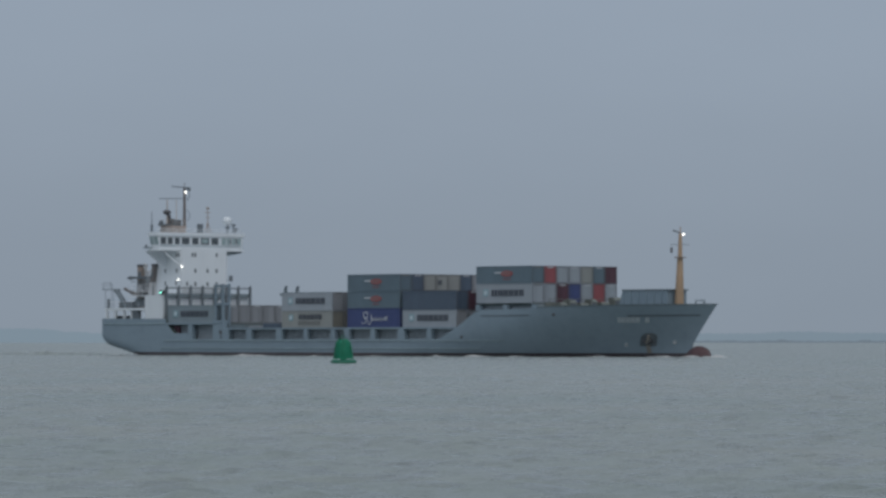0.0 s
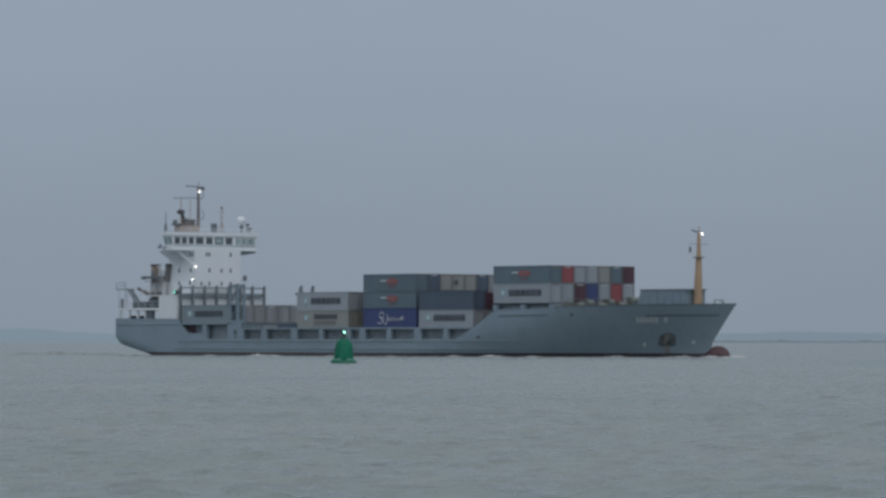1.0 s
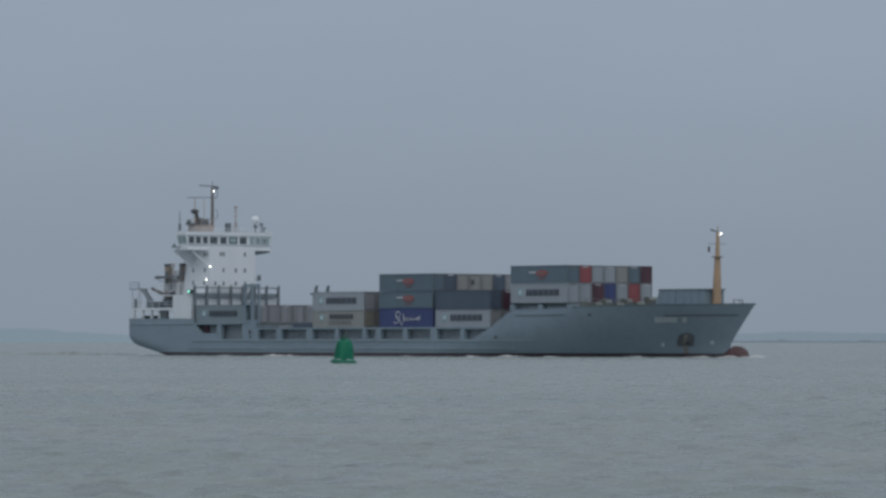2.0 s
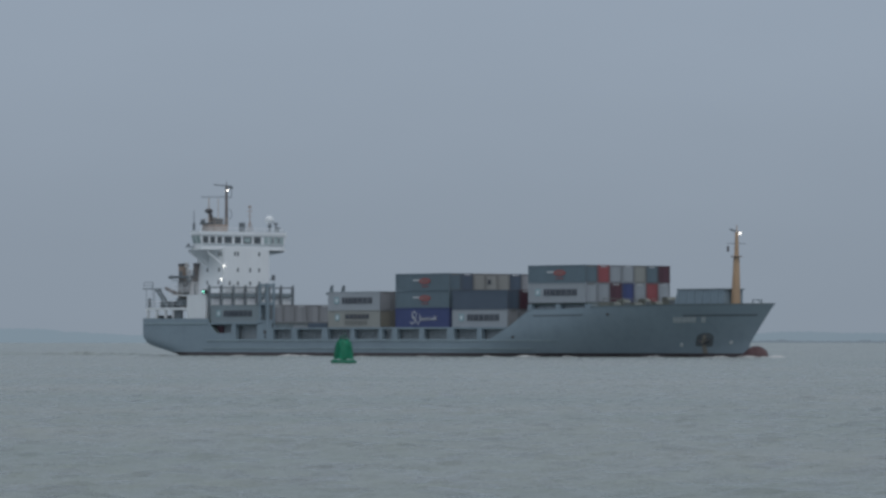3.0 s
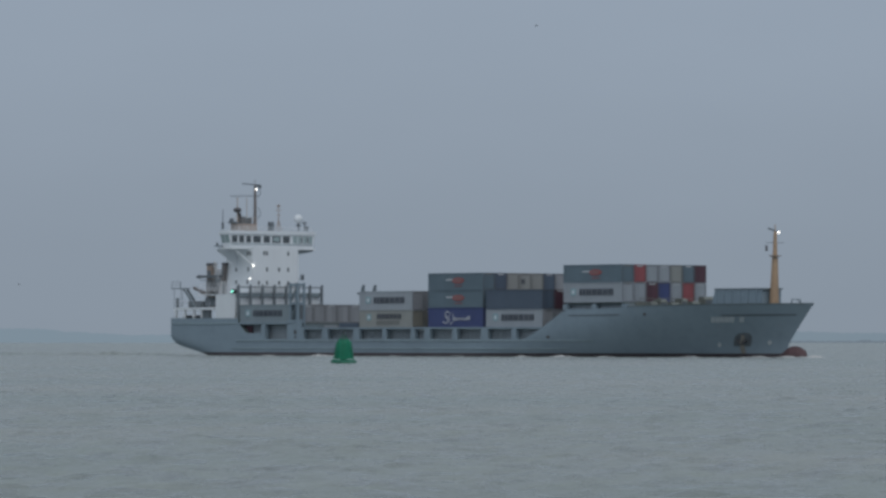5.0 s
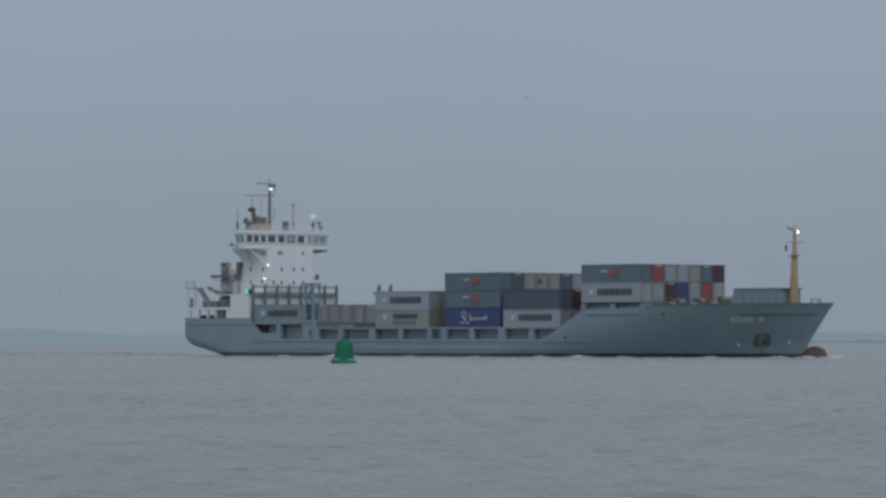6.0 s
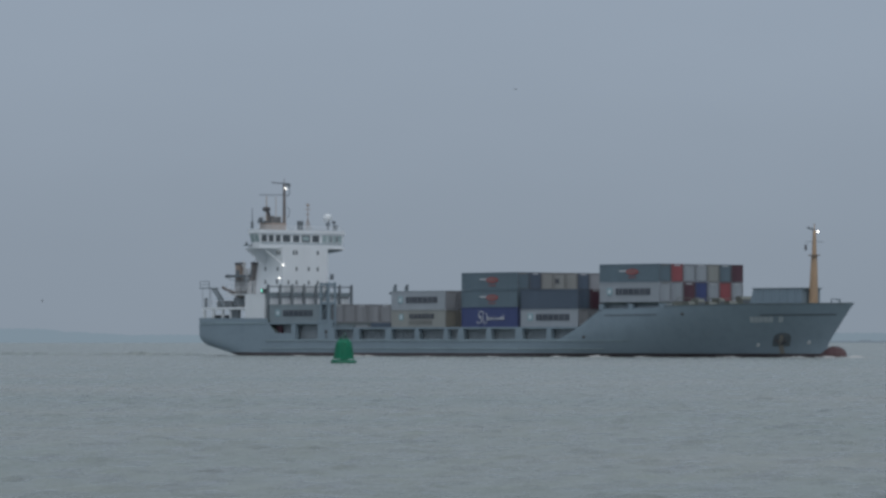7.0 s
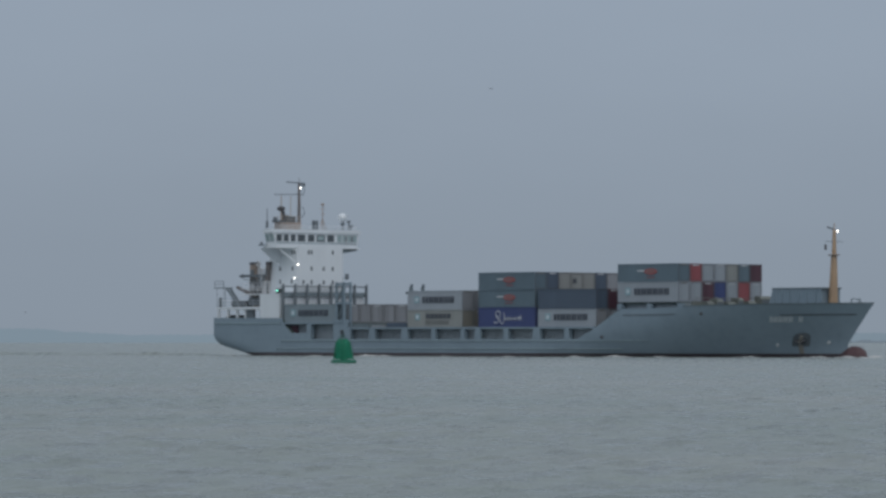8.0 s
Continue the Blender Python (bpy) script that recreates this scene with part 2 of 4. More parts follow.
# ---------------------------------------------------------------- water, far shores
def sea():
    """One sheet of water to the horizon, with low wind waves near the viewer that fade out with distance."""
    ys = [-600.0, -200.0, -50.0, 0.0, 30.0]
    y = 45.0
    while y < 4950:
        ys.append(y)
        y *= 1.0 + 0.0019 * (1 + (y / 240) ** 1.5)
    ys.append(4950.0)
    ys = np.array(ys)
    c = np.linspace(-1, 1, 361)
    d = np.clip(ys, 45, None)[:, None]
    span = 0.125 * d + 12
    x = np.where(np.abs(c)[None] <= 0.9, c[None] / 0.9 * span, np.sign(c)[None] * (span + ((np.abs(c)[None] - 0.9) / 0.1) ** 2 * 3000))
    yy = np.broadcast_to(ys[:, None], x.shape)
    z = np.zeros_like(x)
    rng = np.random.default_rng(4)
    for i in range(84):
        wave = 0.40 * (2.6 / 0.40) ** rng.random()
        turn = rng.normal(1.35, 0.62)
        kx, ky = math.cos(turn) * 2 * math.pi / wave, math.sin(turn) * 2 * math.pi / wave
        far = np.clip((wave * 340 - d) / 160, 0, 1)
        z += far * 0.0062 * wave ** 0.7 * (1 - 1.6 * np.abs(np.sin(0.5 * (kx * x + ky * yy) + rng.random() * 6.28)))
    z *= (yy > 40)
    verts = np.stack([x, yy, z], -1).reshape(-1, 3)
    rows, cols = x.shape
    i = (np.arange(rows - 1)[:, None] * cols + np.arange(cols - 1)[None]).ravel()
    faces = np.stack([i, i + 1, i + cols + 1, i + cols], -1)
    me = bpy.data.meshes.new("water")
    me.from_pydata(verts.tolist(), [], faces.tolist())
    me.materials.append(WATER)
    me.polygons.foreach_set("use_smooth", [True] * len(me.polygons))
    return tagged(new("water", me), "grey-brown rippled estuary water under an overcast sky", "water", kind="structure")


def far_shore(name, x0, x1, y, base, bumps, color, label, seed, hills=()):
    """A low wooded shore far off, as a long bank with an uneven top, glowing in its haze colour."""
    rng = random.Random(seed)
    bm = B()
    rows = ([], [], [])
    n = 260
    for i in range(n + 1):
        f = i / n
        x = x0 + (x1 - x0) * f
        top = base + sum(a * math.sin(f * k + p) for a, k, p in bumps) + rng.uniform(-0.5, 0.5)
        top += sum(h * math.exp(-((x - c) / w) ** 4) for c, w, h in hills)
        top *= min(1.0, 0.25 + 6 * f, 0.25 + 6 * (1 - f))
        rows[0].append(bm.verts.new((x, y, -1)))
        rows[1].append(bm.verts.new((x, y + 4, max(top, 0.4))))
        rows[2].append(bm.verts.new((x, y + 60, -1)))
    grid_faces(bm, rows)
    m = bpy.data.materials.new(name + "_haze")
    m.use_nodes = True
    nt = m.node_tree
    b = nt.nodes["Principled BSDF"]
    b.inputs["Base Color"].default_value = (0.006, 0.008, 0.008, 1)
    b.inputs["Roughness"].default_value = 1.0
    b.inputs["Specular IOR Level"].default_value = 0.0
    # the distance haze is put in as an even glow of the bank
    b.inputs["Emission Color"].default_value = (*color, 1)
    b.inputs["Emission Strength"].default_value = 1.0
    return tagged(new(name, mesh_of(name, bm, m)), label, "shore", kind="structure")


# ---------------------------------------------------------------- the ship
ROW = 2.5          # pitch of container rows across the ship
SIDE = 8.75        # outer face of the outermost row
BEAM = 9.1


def smooth_step(a, b, x):
    f = min(1.0, max(0.0, (x - a) / (b - a)))
    return f * f * (3 - 2 * f)


def lerp_table(x, table):
    for (xa, va), (xb, vb) in zip(table, table[1:]):
        if x <= xb:
            return va + (vb - va) * max(0.0, (x - xa)) / (xb - xa)
    return table[-1][1]


def sheer(x):
    return lerp_table(x, ((-63, 6.0), (-44.6, 5.9), (-44.5, 5.15), (-42.5, 3.55), (-38.5, 3.55), (-38.4, 2.6), (21.6, 2.6), (25.5, 4.35), (29.6, 6.6), (31, 6.85), (42.5, 7.15), (43.2, 7.3), (58, 7.5), (72, 7.6)))


def keel(x):
    return lerp_table(x, ((-63, 2.9), (-62, 2.45), (-61.5, 1.95), (-60.6, 1.6), (-59, 1.3), (-55.8, 0.72), (-52.2, 0.0), (-47, -1.2), (-40, -2.0), (72, -2.0)))


def stem(z):
    return lerp_table(z, ((-2, 66.3), (0.0, 66.3), (1.6, 66.4), (2.4, 66.9), (5.0, 69.1), (7.6, 71.3)))


def half_breadth(x, z):
    f = min(1.0, max(0.0, (z + 1) / 8.6))
    fore = 40 * f ** 0.85
    b = BEAM
    if x > fore:
        s = (x - fore) / (stem(z) - fore)
        b *= max(0.0, 1 - s ** (1.7 + 1.0 * f)) ** (1.0 - 0.20 * f)
    if x < -48:
        s = min(1.0, (-48 - x) / 14.0)
        b *= 1 - 0.05 * s * s
        b -= 0.9 * s * (1 - s) ** 0.5 * max(0.0, 1 - (z - keel(x)) / 1.5) ** 2 + 0.5 * s * max(0.0, 1 - (z - keel(x)) / 0.9) ** 2
    return max(b, 0.02)


def hull_point(n, z, sgn, proud=0.0):
    x = n if n < 30 else 30 + (n - 30) * (stem(z) - 30) / 42.0
    return (x, sgn * (half_breadth(x, z) + proud), z)


def stations():
    xs = [-62.0, -61.6, -61.0, -44.6, -44.5, -42.5, -38.5, -38.4] + [-60 + 1.25 * i for i in range(11)]
    xs += [-46 + 0.75 * i for i in range(12)] + [-36 + 3 * i for i in range(19)]
    xs += [20 + 0.8 * i for i in range(15)] + [32.5 + 1.6 * i for i in range(24)] + [70.2, 71, 71.5, 71.8, 72.0]
    return sorted(set(round(x, 3) for x in xs if x <= 72))


BOOT_TOP = 0.52


def hull_shell(lo, hi, k):
    bm = B()
    for sgn in (-1, 1):
        rows = []
        for n in stations():
            a, b = lo(n), hi(n)
            rows.append([bm.verts.new(hull_point(n, a + (b - a) * i / k, sgn)) for i in range(k + 1)])
        grid_faces(bm, rows)
    return bm


def hull(ship):
    bm = hull_shell(lambda n: max(BOOT_TOP, keel(n)), lambda n: sheer(n), 10)
    # transom
    rows = [[bm.verts.new((-62.0, f * half_breadth(-62, z), z)) for f in (-1, -0.5, 0, 0.5, 1)] for z in (2.45, 3.2, 4.0, 5.0, 6.0)]
    grid_faces(bm, rows)
    bmesh.ops.remove_doubles(bm, verts=bm.verts, dist=0.01)
    bmesh.ops.recalc_face_normals(bm, faces=bm.faces)
    body = part("hull", bm, HULL, ship, "grey-blue painted steel hull with faint streaks", smooth=True)
    body.data.set_sharp_from_angle(angle=radians(35))
    bm = hull_shell(lambda n: keel(n), lambda n: max(BOOT_TOP, keel(n)), 4)
    grid_faces(bm, [[bm.verts.new(hull_point(n, keel(n), sgn)) for sgn in (-1, 1)] for n in stations()])
    bmesh.ops.remove_doubles(bm, verts=bm.verts, dist=0.001)
    bmesh.ops.recalc_face_normals(bm, faces=bm.faces)
    part("boot_topping", bm, BOOT, ship, "dark red paint band at the waterline", smooth=True)
    # bulb
    bm = B()
    rows = []
    for i in range(13):
        f = i / 12
        x = 62 + 8.0 * f
        r = 1.48 * math.sqrt(max(0.0, 1 - ((x - 67.6) / 2.42) ** 2)) + 0.02 if x > 67.6 else 0.3 + 1.2 * smooth_step(64.6, 67.6, x)
        rows.append([bm.verts.new((x, 0.85 * r * math.cos(a), 0.12 + r * math.sin(a))) for a in (2 * math.pi * j / 18 for j in range(18))])
    grid_faces(bm, rows, wrap=True)
    bm.faces.new(rows[-1])
    bmesh.ops.recalc_face_normals(bm, faces=bm.faces)
    part("bulbous_bow", bm, BULB, ship, "dark red bulbous bow breaking the surface", smooth=True)
    # decks
    bm = B()
    rows = []
    for n in stations():
        z = sheer(n) - (1.1 if n > 30 else 0.9 if n < -45 else 0.06)
        rows.append([bm.verts.new(hull_point(n, z, s * 0.995)) for s in (-1, 1)])
    grid_faces(bm, rows)
    part("deck", bm, DECK, ship)
    # rubbing strakes along both sides
    for sgn in (-1, 1):
        for z, x0, x1, mat in ((1.15, -46, 30, STRAKE), (2.35, -45, 36, STRAKE), (5.1, -61.5, -45, STRAKE)):
            bm = B()
            rows = []
            k = 40
            for i in range(k + 1):
                n = x0 + (x1 - x0) * i / k
                rows.append([bm.verts.new(hull_point(n, z + dz, sgn, pr)) for dz, pr in ((-0.11, -0.02), (-0.07, 0.12), (0.07, 0.12), (0.11, -0.02))])
            grid_faces(bm, rows)
            bmesh.ops.recalc_face_normals(bm, faces=bm.faces)
            part("rubbing_strake", bm, mat, ship)
        # cap rail of the bulwark at the bow and a recessed seam below it
        for z0, x0, x1, mat, dz in ((None, 43.5, 72, STEEL, 0.10), (5.95, 60.5, 71.0, DARK, 0.09), (6.05, 31, 42, DARK, 0.07)):
            bm = B()
            rows = []
            for i in range(31):
                n = x0 + (x1 - x0) * i / 30
                z = sheer(n) if z0 is None else z0 + 0.006 * (n - x0)
                rows.append([bm.verts.new(hull_point(n, z + e, sgn, pr)) for e, pr in ((-dz, 0.0), (-dz, 0.07), (dz, 0.07), (dz, -0.1))])
            grid_faces(bm, rows)
            bmesh.ops.recalc_face_normals(bm, faces=bm.faces)
            part("bulwark_rail", bm, mat, ship)
    return body


def side_structure(ship):
    """Pillars, coaming and girders between the main deck and the container seats."""
    bm = box(B(), -31, 24, -8.0, 8.0, 2.5, 4.06)
    part("hatch_coaming", bm, COAMING, ship, "grey steel hatch coaming behind the side pillars")
    bm = box(B(), -44.4, -31.5, -7.8, 7.8, 2.6, 4.8)
    part("hatch_coaming", bm, COAMING, ship)
    bm = box(B(), 29.6, 42.4, -7.9, 7.9, 6.2, 7.7)
    part("hatch_coaming", bm, COAMING, ship)
    for x0, x1, z in ((-32.2, -16.2, 4.35), (-15.8, -3.6, 4.35), (-0.1, 12.3, 4.35), (12.8, 25.1, 4.35), (-44.6, -32.3, 5.1), (29.5, 41.9, 7.88)):
        n = 2
        for i in range(n):
            a = x0 + (x1 - x0) * i / n
            bm = box(B(), a + 0.05, x0 + (x1 - x0) * (i + 1) / n - 0.05, -8.3, 8.3, z - 0.28, z + 0.05)
            part("hatch_cover", bm, DECK, ship)
    part("hatch_pontoon", box(B(), -21.5, -16.9, -7.9, -4.2, 4.42, 5.1), BOX["slate"][1], ship, "dark blue pontoon hatch cover")
    part("hatch_pontoon", box(B(), -29.5, -26.0, -7.9, -4.6, 4.42, 4.9), STEEL, ship)
    part("hatch_pontoon", box(B(), -25.0, -22.3, -7.9, -4.6, 4.42, 4.75), BOX["grey"][1], ship)
    # two small black plates for the dark marks on the pillar
    part("side_scuttle", box(B(), -30.9, -30.3, -9.12, -9.06, 3.4, 4.0), BLACK, ship)
    part("side_scuttle", box(B(), -30.7, -30.4, -9.12, -9.06, 2.75, 3.2), BLACK, ship)
    part("store_locker", box(B(), -43.6, -42.2, -8.2, -7.85, 3.2, 4.7), BOX["wine"][1], ship)
    pillars = [(-31.8, 1.6), (-29.3, 1.4), (-23.6, 1.4), (-16.2, 1.5), (-9.7, 1.0), (-3.2, 1.0), (0.1, 1.3), (6.25, 1.1), (12.8, 1.6), (19.2, 1.1)]
    for sgn in (-1, 1):
        for x, w in pillars:
            bm = B()
            pts = [(x - w / 2, 2.55), (x + w / 2, 2.55), (x + w / 2 - 0.1, 4.3), (x - w / 2 + 0.1, 4.3)]
            prism(bm, pts, "y", sgn * 8.25, sgn * 9.05)
            part("side_pillar", bm, HULL, ship)
        for x0, x1 in ((-32.4, -16.0), (-16.0, -3.2), (-3.2, 12.8), (12.8, 25.0)):
            bm = box(B(), x0 + 0.02, x1 - 0.02, min(sgn * 8.3, sgn * 9.0), max(sgn * 8.3, sgn * 9.0), 4.12, 4.39)
            part("side_girder", bm, HULL, ship)
        # walkway rail in each opening
        for x0, x1 in ((-28.6, -24.3), (-22.9, -17.0), (-15.4, -10.2), (-9.2, -3.7), (0.8, 5.7), (6.8, 12.0), (13.6, 18.6)):
            railing(ship, [(x0, sgn * 8.75, 2.55), (x1, sgn * 8.75, 2.55)], 1.0, STEEL)
        # aft side plating under the sternmost bay
        bm = B()
        prism(bm, [(-38.9, 2.55), (-37.9, 2.55), (-37.9, 5.1), (-38.9, 5.1)], "y", sgn * 8.3, sgn * 9.07)
        part("side_pillar", bm, HULL, ship)
        bm = box(B(), -44.6, -30.2, min(sgn * 8.3, sgn * 9.07), max(sgn * 8.3, sgn * 9.07), 4.95, 5.16)
        part("side_girder", bm, HULL, ship)
        bm = box(B(), -32.6, -29.9, min(sgn * 8.3, sgn * 9.07), max(sgn * 8.3, sgn * 9.07), 2.55, 5.6)
        part("side_pillar", bm, HULL, ship)
        # ramped plate below the forward bay
        bm = box(B(), 30.2, 42.2, min(sgn * 8.2, sgn * 8.9), max(sgn * 8.2, sgn * 8.9), 6.6, 7.0)
        part("side_girder", bm, HULL, ship)
        for x in (30.0, 36.0, 42.2):
            bm = box(B(), x - 0.4, x + 0.4, min(sgn * 8.1, sgn * 8.9), max(sgn * 8.1, sgn * 8.9), 6.8, 7.7)
            part("side_pillar", bm, HULL, ship)


def lashing_gantries(ship):
    # row of cell-guide posts between house and sternmost bay
    x = -44.9
    for i in range(8):
        y = -SIDE + ROW * i
        bm = B()
        beam(bm, (x, y, 5.2), (x, y, 11.0), 0.36, 0.34)
        beam(bm, (x, y, 10.9), (x + 0.12, y, 11.3), 0.26, 0.2)
        part("guide_post", bm, POST, ship)
    for z, h in ((10.9, 0.2), (9.7, 0.62)):
        bm = box(B(), x - 0.55, x - 0.2, -SIDE, SIDE, z - h / 2, z + h / 2)
        part("cross_beam", bm, POST if h < 0.3 else STEEL, ship)
    # braced tower at the forward end of the sternmost bay
    for sgn in (-1,):
        for xx in (-32.0, -30.2):
            for yy in (8.9, 7.6):
                bm = B()
                beam(bm, (xx, sgn * yy, 2.6), (xx, sgn * yy, 11.4), 0.3, 0.3)
                part("tower_leg", bm, HULL, ship)
        for z in (5.4, 8.2, 11.1):
            bm = box(B(), -32.1, -30.1, -9.05, -7.5, z - 0.2, z + 0.2)
            part("tower_platform", bm, HULL, ship)
        for za, zb in ((5.4, 8.2), (8.2, 11.1)):
            bm = B()
            beam(bm, (-32.0, -8.9, za), (-30.2, -8.9, zb), 0.16, 0.16)
            part("tower_brace", bm, STEEL, ship)
    # guide posts at the after end of the second bay
    for y in (-7.5, -5.1):
        bm = B()
        beam(bm, (-16.35, y, 4.4), (-16.35, y, 10.5), 0.45, 0.4)
        beam(bm, (-16.4, y, 10.4), (-16.15, y, 10.95), 0.4, 0.22)
        part("guide_post", bm, STEEL, ship)
    part("cross_beam", box(B(), -16.55, -16.2, -8.5, 8.5, 9.45, 9.8), STEEL, ship)


def railing(ship, pts, top=1.0, mat=None, r=0.035):
    """A guard rail for each straight stretch: top rail, with a middle rail and posts of its own."""
    mat = mat or WHITE
    for a, b in zip(pts, pts[1:]):
        a, b = Vector(a), Vector(b)
        up = Vector((0, 0, top))
        rail = part("guard_rail", rod(B(), a + up, b + up, r, n=5), mat, ship)
        part("middle_rail", rod(B(), a + up * 0.5, b + up * 0.5, r, n=5), mat, rail)
        k = max(1, int((b - a).length / 1.8))
        for i in range(k + 1):
            p = a.lerp(b, i / k)
            part("post", rod(B(), p, p + up, r, n=5), mat, rail)


def window(parent, x, y, z, w, h, glass, front=True, lean=0.0):
    """A framed pane on a wall that faces forward or to starboard."""
    def plate(g, a, b):
        if front:
            return box(B(), x + a, x + b, y - w / 2 - g, y + w / 2 + g, z - h / 2 - g, z + h / 2 + g)
        bm = box(B(), x - w / 2 - g, x + w / 2 + g, y - b, y - a, z - h / 2 - g, z + h / 2 + g)
        for v in bm.verts:
            v.co.y -= lean * (v.co.z - z)
        return bm
    win = part("window", plate(0.06, -0.02, 0.03), WHITE, parent)
    part("pane", plate(0.0, -0.01, 0.045), glass, win)


FRONT, TOWER_S, TOWER_P = -46.0, -4.75, 4.75


def house(ship):
    bm = box(B(), -52.9, FRONT, TOWER_S, TOWER_P, 7.4, 17.2)
    bmesh.ops.bevel(bm, geom=list(bm.edges), offset=0.06, segments=2, affect="EDGES")
    tower = part("deckhouse", bm, WHITE, ship, "white painted steel accommodation block")
    part("lower_house", box(B(), -50.3, -45.6, -8.93, 8.93, 5.0, 9.6), WHITE, ship)
    part("boat_deck", box(B(), -54.9, -45.5, -8.95, 8.95, 9.58, 9.76), WHITE, ship)
    railing(ship, [(-54.8, -8.85, 9.76), (-47.2, -8.85, 9.76)], r=0.02)
    for z, ys in ((16.35, (-2.5, -1.9, 2.55)), (13.75, (-1.9, 0.65, 2.55)), (11.6, (-3.6, -1.9, 0.65, 2.55)), (9.3, (-2.6, 0.4, 2.9))):
        for y in ys:
            window(ship, FRONT, y, z, 0.34, 0.66, GLASS)
    for z, xs in ((13.75, (-50.2, -47.2)), (11.7, (-50.2, -47.4)), (16.3, (-47.3, -46.7))):
        for x in xs:
            window(ship, x, TOWER_S, z, 0.36, 0.66, GLASS, front=False)
    # wheelhouse with enclosed wings
    plan = [(-47.1, -8.4), (-47.1, 8.75), (-49.9, 8.75), (-50.4, 5.2), (-52.6, 5.2), (-52.6, -5.2), (-50.4, -5.2), (-49.4, -8.4)]
    def slab(levels):
        """The plan stacked at levels (height, growth along the ship, growth across)."""
        bm = B()
        rings = [[bm.verts.new((x + g * (1 if x > -48.5 else -1), y + w * (1 if y > 0 else -1), z)) for x, y in plan] for z, g, w in levels]
        grid_faces(bm, rings, wrap=True)
        bm.faces.new(rings[0][::-1])
        bm.faces.new(rings[-1])
        bmesh.ops.recalc_face_normals(bm, faces=bm.faces)
        return bm
    bridge = part("bridge", slab(((17.2, 0, 0), (17.9, 0, 0), (19.4, 0, 0.42))), WHITE, ship, "white navigating bridge with a row of dark windows")
    part("bridge_roof", slab(((19.4, 0.18, 0.58), (19.6, 0.18, 0.58))), WHITE, bridge)
    part("roof_coaming", slab(((19.6, 0.04, 0.42), (19.98, 0.08, 0.46))), WHITE, bridge)
    part("wing_deck", slab(((17.0, 0.22, 0.3), (17.2, 0.22, 0.3))), WHITE, bridge)
    part("sill_band", box(B(), -47.12, -47.04, -8.3, 8.65, 17.74, 17.86), STRAKE, bridge)
    for y0, y1 in ((-8.25, -7.15), (-6.75, -5.75), (-5.3, -4.3), (-3.85, -2.25), (-1.7, -0.35), (0.1, 1.9), (2.35, 3.8)):
        window(ship, -47.1, (y0 + y1) / 2, 18.6, y1 - y0, 1.1, GLASS)
    # the one pale pane among the dark ones
    part("blind", box(B(), -47.06, -47.03, 0.35, 1.6, 18.3, 18.95), WING_GLASS, bridge)
    for y0, y1 in ((4.5, 5.4), (5.6, 6.5), (6.7, 7.6), (7.75, 8.6)):
        window(ship, -47.1, (y0 + y1) / 2, 18.6, y1 - y0, 1.15, WING_GLASS)
    window(ship, -47.08, 6.35, 18.6, 0.3, 1.0, GLASS)
    window(ship, -47.08, 7.6, 18.6, 0.34, 1.0, GLASS)
    for x in (-47.75, -48.85):
        window(ship, x, -8.6, 18.6, 0.9, 1.15, WING_GLASS, front=False, lean=0.28)
    # brackets and struts under the wings
    for y0, y1, low in ((TOWER_S, -8.75, 14.2), (TOWER_P, 8.75, 15.2)):
        part("wing_bracket", prism(B(), [(y0, low), (y1, 16.75), (y1, 17.0), (y0, 17.0)], "x", -50.3, -50.1), WHITE, ship)
    part("wing_bracket", prism(B(), [(TOWER_P, 16.1), (8.9, 16.75), (8.9, 17.0), (TOWER_P, 17.0)], "x", -47.6, -47.3), STEEL, ship)
    bm = B()
    beam(bm, (FRONT - 0.1, TOWER_S - 0.05, 14.5), (-47.4, -7.7, 17.05), 0.2, 0.2)
    part("wing_strut", bm, WHITE, ship)
    railing(ship, [(-47.3, -8.6, 19.98), (-47.3, 8.6, 19.98)], 0.6, r=0.03)
    part("wing_platform", box(B(), -50.0, -48.9, -9.5, -8.6, 17.35, 17.55), STEEL, ship)
    part("searchlight", ball(B(), (-49.6, -9.2, 17.78), 0.22), POST, ship)
    bm = B()
    rod(bm, (FRONT, 4.7, 12.3), (FRONT, 5.6, 12.3), 0.06)
    box(bm, FRONT - 0.1, FRONT + 0.2, 5.3, 5.8, 12.1, 13.0)
    part("floodlight", bm, POST, ship)


